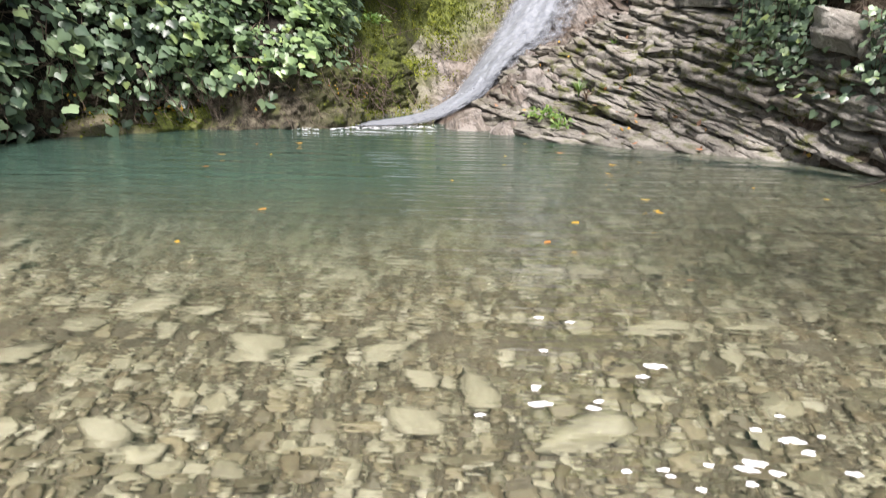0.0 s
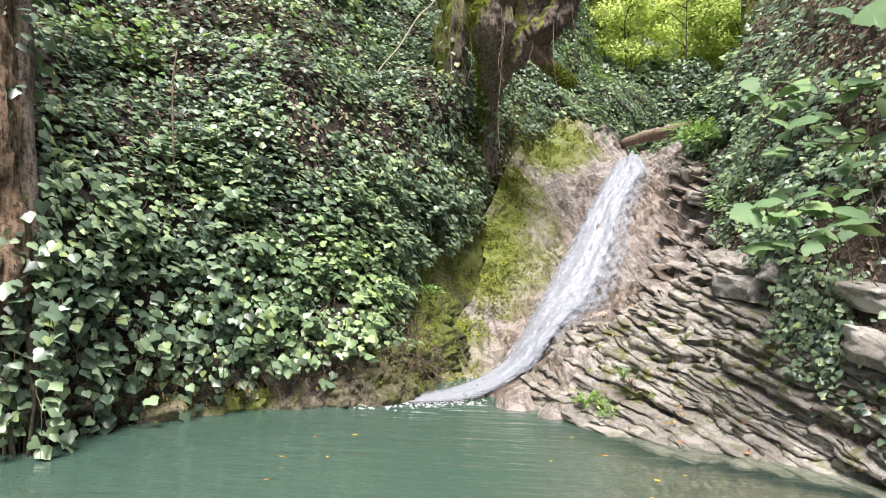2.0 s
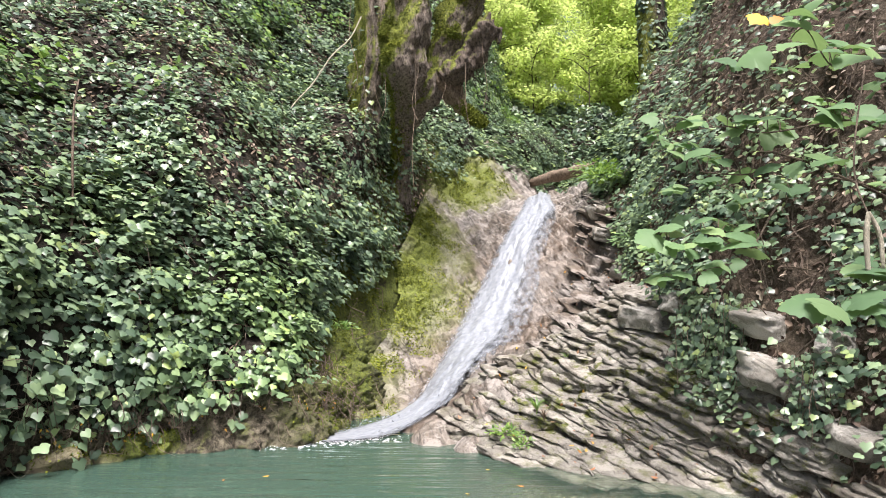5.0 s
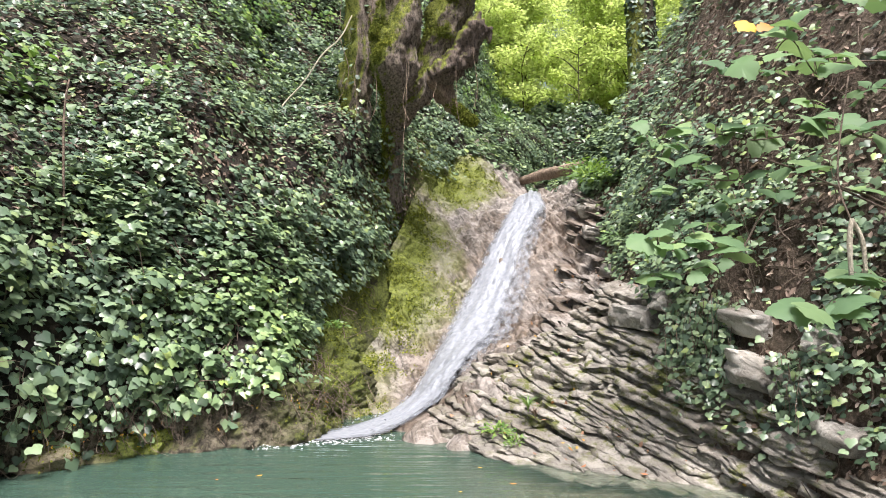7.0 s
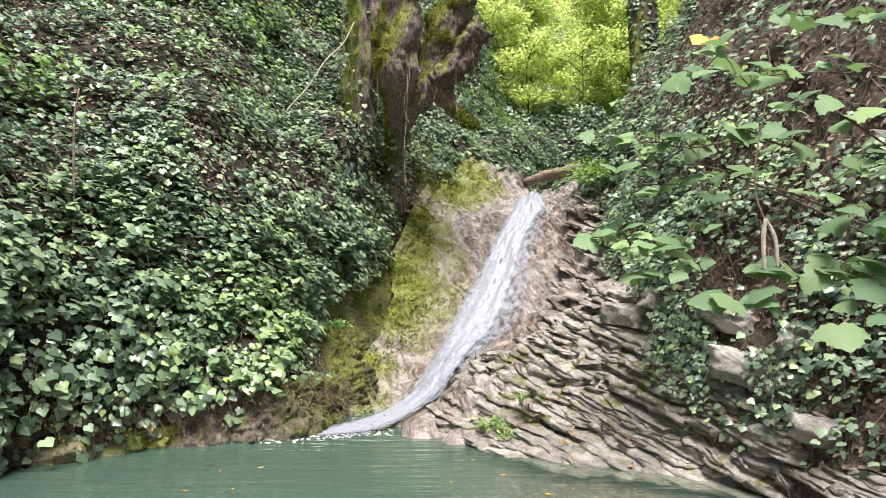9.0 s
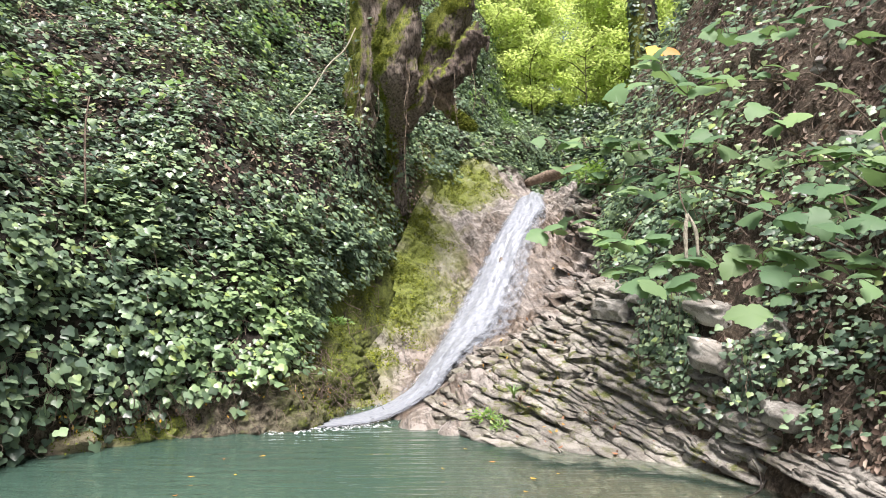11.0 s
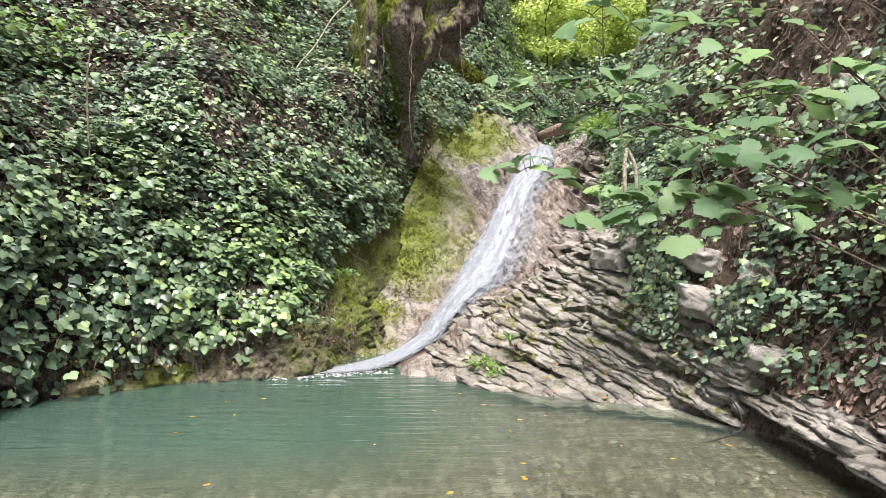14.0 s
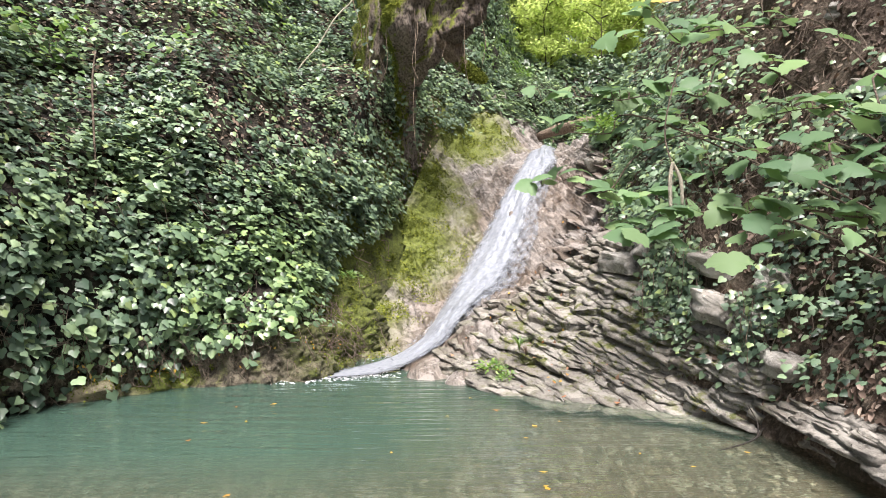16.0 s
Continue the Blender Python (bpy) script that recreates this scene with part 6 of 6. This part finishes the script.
# each branch: places along it with the number of leaves in the spray there
SPRAYS = [
    [(3.6, 2.3, 1.9, 0), (2.38, 2.3, 2.71, 3), (1.96, 1.95, 2.64, 4), (1.89, 2.1, 2.67, 3), (1.79, 2.3, 2.77, 5)],
    [(3.7, 3.0, 1.5, 0), (2.67, 3.0, 2.72, 2), (2.33, 2.95, 2.77, 5), (1.92, 2.8, 2.71, 6), (1.72, 2.6, 2.59, 3), (1.51, 2.4, 2.65, 5), (1.37, 2.3, 2.51, 2)],
    [(3.6, 2.4, 1.3, 0), (2.5, 2.3, 2.3, 5), (2.31, 2.1, 2.12, 6), (2.16, 2.1, 2.16, 6), (2.03, 2.15, 2.17, 5), (1.92, 2.2, 2.15, 5)],
    [(3.6, 2.7, 1.4, 0), (2.24, 2.7, 2.44, 3), (1.87, 2.5, 2.47, 6), (1.71, 2.3, 2.27, 5), (1.55, 2.25, 2.28, 8), (1.39, 2.45, 2.29, 6), (1.26, 2.48, 2.32, 5), (1.1, 2.48, 2.3, 5)],
    [(3.6, 2.8, 1.3, 0), (2.07, 2.8, 2.13, 3), (1.55, 2.6, 2.09, 3), (1.34, 2.5, 1.89, 4), (1.19, 2.5, 1.95, 4), (1.1, 2.5, 1.92, 4)],
    [(3.6, 2.3, 1.1, 0), (2.24, 2.1, 1.98, 4), (1.99, 1.85, 1.87, 5), (1.89, 1.95, 1.89, 5), (1.82, 2.1, 1.95, 4)],
    [(3.6, 2.4, 1.0, 0), (2.58, 2.3, 1.76, 6), (2.3, 2.2, 1.74, 8), (2.1, 2.2, 1.77, 4), (1.94, 2.2, 1.78, 6), (1.79, 2.2, 1.77, 6), (1.58, 2.15, 1.76, 8), (1.44, 2.1, 1.67, 6)],
    [(3.6, 2.3, 1.2, 0), (2.46, 2.1, 2.01, 5), (2.29, 2.0, 1.89, 6), (1.99, 2.0, 2.0, 5)],
    [(3.6, 2.2, 0.9, 0), (2.05, 2.0, 1.66, 3), (1.88, 2.0, 1.67, 5), (1.75, 2.0, 1.62, 2), (1.67, 1.98, 1.57, 1)],
    [(3.6, 2.7, 1.3, 0), (1.66, 2.6, 2.2, 3), (1.36, 2.55, 2.16, 3), (1.17, 2.5, 2.16, 4)],
]


def leafy_branches(shrub, sprays, seed, small, large):
    """Branches of a shrub, with a spray of stalked, lobed leaves at each place along them."""
    r_ = np.random.RandomState(seed)
    origin = np.array(shrub.location)
    for k, br in enumerate(sprays):
        br = np.array(br)
        line = br[:, :3] + np.array([0, 0, -0.03])
        stem = part("branch", tube(bmesh.new(), line - origin, np.linspace(0.0055, 0.0018, len(br)), 6), MAT_TWIG, shrub)
        spots, tips, faces, sizes = [], [], [], []
        stalks = bmesh.new()
        for i, (x, y, z, n) in enumerate(br):
            d = unit(line[min(i + 1, len(br) - 1)] - line[max(i - 1, 0)]) * (1, 1, 0.4)
            turn = r_.uniform(0, 6.28)
            for j in range(int(n)):
                a = turn + 6.28 * j / n + r_.uniform(-0.35, 0.35)
                way = unit(np.array([math.cos(a), math.sin(a), -0.12]) + 0.45 * d)
                c = np.array([x, y, z]) + d * r_.uniform(-0.06, 0.06)
                base = c + way * r_.uniform(0.015, 0.06) + (0, 0, r_.uniform(-0.02, 0.04))
                if n == 1:
                    base, way = c, unit(np.array([-0.15, -0.75, -0.6]))
                tube(stalks, [c + (0, 0, -0.03) - origin, (c + base) / 2 + (0, 0, 0.008) - origin, base - origin], [0.0022, 0.0018, 0.0014], 3)
                spots.append(base - origin)
                tips.append(way + (0, 0, r_.uniform(-0.35, 0.02)))
                faces.append(np.array([-0.15, -0.55, 0.85]) + r_.normal(size=3) * 0.22)
                sizes.append(0.115 if n == 1 else r_.uniform(small, large) * (0.8 if x < 1.3 else 1.0))
        tagged(part("leaf_stalk", stalks, MAT_TWIG, stem), kind="stuff")
        part("leaves", leaf_mesh("leaves", MAPLE, np.array(spots), np.array(tips), np.array(faces), np.array(sizes)), MAT_SHRUB, stem)


leafy_branches(shrub, SPRAYS, 601, 0.055, 0.11)
HILL_SPRAYS = [
    [(3.5, 6.6, 1.9, 0), (3.14, 6.5, 2.89, 3), (2.86, 6.4, 3.07, 4), (2.58, 6.4, 3.18, 5), (2.27, 6.4, 3.3, 4)],
    [(3.4, 6.5, 1.7, 0), (3.05, 6.3, 2.63, 4), (2.73, 6.3, 2.82, 5), (2.42, 6.3, 2.77, 4)],
    [(3.4, 6.4, 1.6, 0), (2.93, 6.2, 2.4, 4), (2.67, 6.1, 2.25, 6), (2.34, 6.0, 2.19, 6), (2.11, 6.0, 2.2, 3)],
    [(3.3, 6.4, 1.6, 0), (2.83, 6.2, 2.02, 3), (2.5, 6.1, 1.96, 4), (2.26, 6.1, 1.93, 3)],
    [(3.9, 6.0, 2.6, 0), (3.6, 5.8, 3.44, 3), (3.23, 5.7, 3.69, 4), (2.99, 5.8, 3.81, 4), (2.83, 5.9, 3.81, 3)],
]
hill_shrub = empty("shrub", (3.5, 6.5, 1.8), "broad-leaved shrub arching out from the hillside over the rock", "shrub")
leafy_branches(hill_shrub, HILL_SPRAYS, 602, 0.1, 0.17)
origin = np.array(shrub.location)
yl = [(1.8, 3.28, 3.06), (1.84, 3.25, 3.04)]
part("yellow_leaf", leaf_mesh("yellow_leaf", LOBED, np.array(yl) - origin, np.array([(-0.6, -0.3, -0.5), (0.6, -0.4, -0.5)]), np.array([(0, -0.8, 0.6), (0, -0.7, 0.6)]), np.array([0.1, 0.09])), MAT_YELLOW, shrub, "withered yellow leaf")
snag = empty("peeled_twig", (1.51, 2.1, 1.85), "broken pale peeled twig hanging from the shrub", "twig")
limb("fork", [(1.51, 2.1, 1.93, 0.006), (1.5, 2.1, 1.86, 0.009), (1.5, 2.1, 1.75, 0.007)], MAT_PALE, snag, 6, 0, 0)
limb("fork", [(1.51, 2.1, 1.93, 0.005), (1.54, 2.1, 1.86, 0.008), (1.545, 2.1, 1.76, 0.006)], MAT_PALE, snag, 6, 0, 0)
limb("stem", [(1.51, 2.1, 1.92, 0.003), (1.49, 2.12, 2.02, 0.003), (1.51, 2.15, 2.15, 0.003), (1.6, 2.22, 2.42, 0.0025)], MAT_TWIG, snag, 6, 0, 0)

# branch lying in the water, long vines
MAT_WET = bark_material("wet_twig", (0.015, 0.012, 0.01), (0.06, 0.048, 0.038), 0)
twig = empty("sunken_branch", (3.25, 5.4, 0.02), "thin bare dark branch lying in the water by the ledge", "branch")
limb("stem", [(2.75, 5.0, 0.0, 0.005), (3.0, 5.15, 0.012, 0.007), (3.2, 5.35, 0.02, 0.007), (3.3, 5.5, 0.06, 0.006), (3.33, 5.55, 0.3, 0.004)], MAT_WET, twig, 6, 0.1, 1)
limb("side_twig", [(3.2, 5.35, 0.02, 0.008), (3.24, 5.45, 0.12, 0.006), (3.18, 5.5, 0.26, 0.004)], MAT_WET, twig, 6, 0.1, 2)
limb("side_twig", [(3.25, 5.42, 0.03, 0.007), (3.36, 5.5, 0.1, 0.005), (3.4, 5.45, 0.2, 0.003)], MAT_WET, twig, 6, 0.1, 3)
vine = empty("vine", (-2.5, 13, 5.4), "long pale bare vine leaning on the bank", "vine")
limb("stem", [(-2.85, 12.8, 4.8, 0.012), (-2.6, 12.85, 5.45, 0.014), (-2.2, 12.9, 5.95, 0.015), (-1.85, 12.9, 6.5, 0.015), (-1.5, 12.9, 6.85, 0.014), (-1.28, 12.9, 7.3, 0.012)], MAT_PALE, vine, 7, 0.1, 1)
vine2 = empty("vine", (-3.8, 7.6, 2.6), "thin straight grey stem against the ivy", "vine")
limb("stem", [(-3.76, 7.45, 2.2, 0.012), (-3.78, 7.5, 2.66, 0.014), (-3.93, 7.7, 3.78, 0.013), (-4.0, 7.9, 4.3, 0.01)], MAT_TWIG, vine2, 6, 0.1, 2)
root = empty("dead_root", (-5.98, 8.3, 3.7), "forked grey dead root on the bank", "root")
limb("stem", [(-5.95, 8.25, 3.4, 0.06), (-5.98, 8.2, 3.77, 0.075), (-6.04, 8.2, 4.01, 0.06), (-5.84, 8.2, 4.16, 0.045), (-5.7, 8.2, 4.39, 0.03)], MAT_DEAD, root, 9, 0.3, 3)


# ---- foam ----
MAT_FLECK, _, _fb = material("foam_fleck", 0.6)
_fb.inputs["Base Color"].default_value = (0.78, 0.78, 0.82, 1)


def fleck(bm, x, y, size, r):
    n = 12
    c = bm.verts.new((x, y, 0.008))
    ring = []
    for i in range(n):
        a = 2 * math.pi * i / n
        q = size * r.uniform(0.35, 1.0)
        ring.append(bm.verts.new((x + q * math.cos(a) * 1.3, y + q * math.sin(a) * 0.8, 0.003)))
    for i in range(n):
        bm.faces.new((c, ring[i], ring[(i + 1) % n]))


bm = bmesh.new()
r_ = np.random.RandomState(701)
for cx, cy, k in ((0.75, 1.6, 12), (0.4, 1.85, 6), (0.95, 1.75, 8), (0.6, 2.1, 3), (0.7, 2.4, 2)):
    for _ in range(k):
        fleck(bm, cx + r_.normal() * 0.12, cy + r_.normal() * 0.07, r_.uniform(0.008, 0.032), r_)
for _ in range(420):
    a = r_.rand()
    fleck(bm, -0.4 - 1.4 * a + r_.normal() * 0.2, 8.75 - 0.5 * a + r_.normal() * 0.12, 0.005 + 0.022 * r_.rand() ** 2, r_)
tagged(obj("foam", bm, MAT_FLECK), "white foam flecks drifting on the pool", "foam", kind="stuff")


# ---- moss cushions on the shaded rock ----
def moss_chance(p, u):
    d = 0.0
    for c, rad in MOSSY:
        d = np.maximum(d, smooth(rad + 0.5, rad - 0.5, np.linalg.norm(p - np.array(c), axis=1) + 0.5 * fbm(p, 1.6, 3, 88)))
    return d * smooth(-0.35, 0.1, fbm(p, 3.2, 3, 89))


for loft_, count_, seed_, us_ in ((chute_loft, 16000, 571, (0.05, 0.95)), (left_loft, 13000, 572, (0.4, 0.85))):
    p_, n_, r_ = scatter(loft_, count_, moss_chance, seed_, us_, (0, 0.75))
    tagged(obj("moss", leaf_mesh("moss", SPIKE, p_ - n_ * 0.005, n_ * 0.6 + (0, 0, -0.3) + 0.6 * r_.normal(size=(count_, 3)), n_ + 0.4 * r_.normal(size=(count_, 3)), r_.uniform(0.015, 0.05, count_)), MAT_MOSS), "thick yellow-green moss cushions on the rock", "moss", kind="stuff")


# ---- weeds in the cracks of the slab ----
r_ = np.random.RandomState(801)
for k in range(16):
    f, g = r_.uniform(0.1, 0.9), r_.uniform(0.05, 0.8)
    a, b = spline(LAYER_TOP, np.array([f]))[0], spline(LAYER_END, np.array([f]))[0]
    c = a + (b - a) * g
    if k % 3 == 0:
        tuft((c[0], c[1], c[2] + 0.02), "small green grass tuft in a crack of the rock", MAT_HERB, 26, r_.uniform(0.1, 0.18), 820 + k)
    else:
        herb((c[0], c[1], c[2] + 0.03), r_.uniform(0.06, 0.12), 40, 0.04, 840 + k, "small green weed in a crack of the rock")
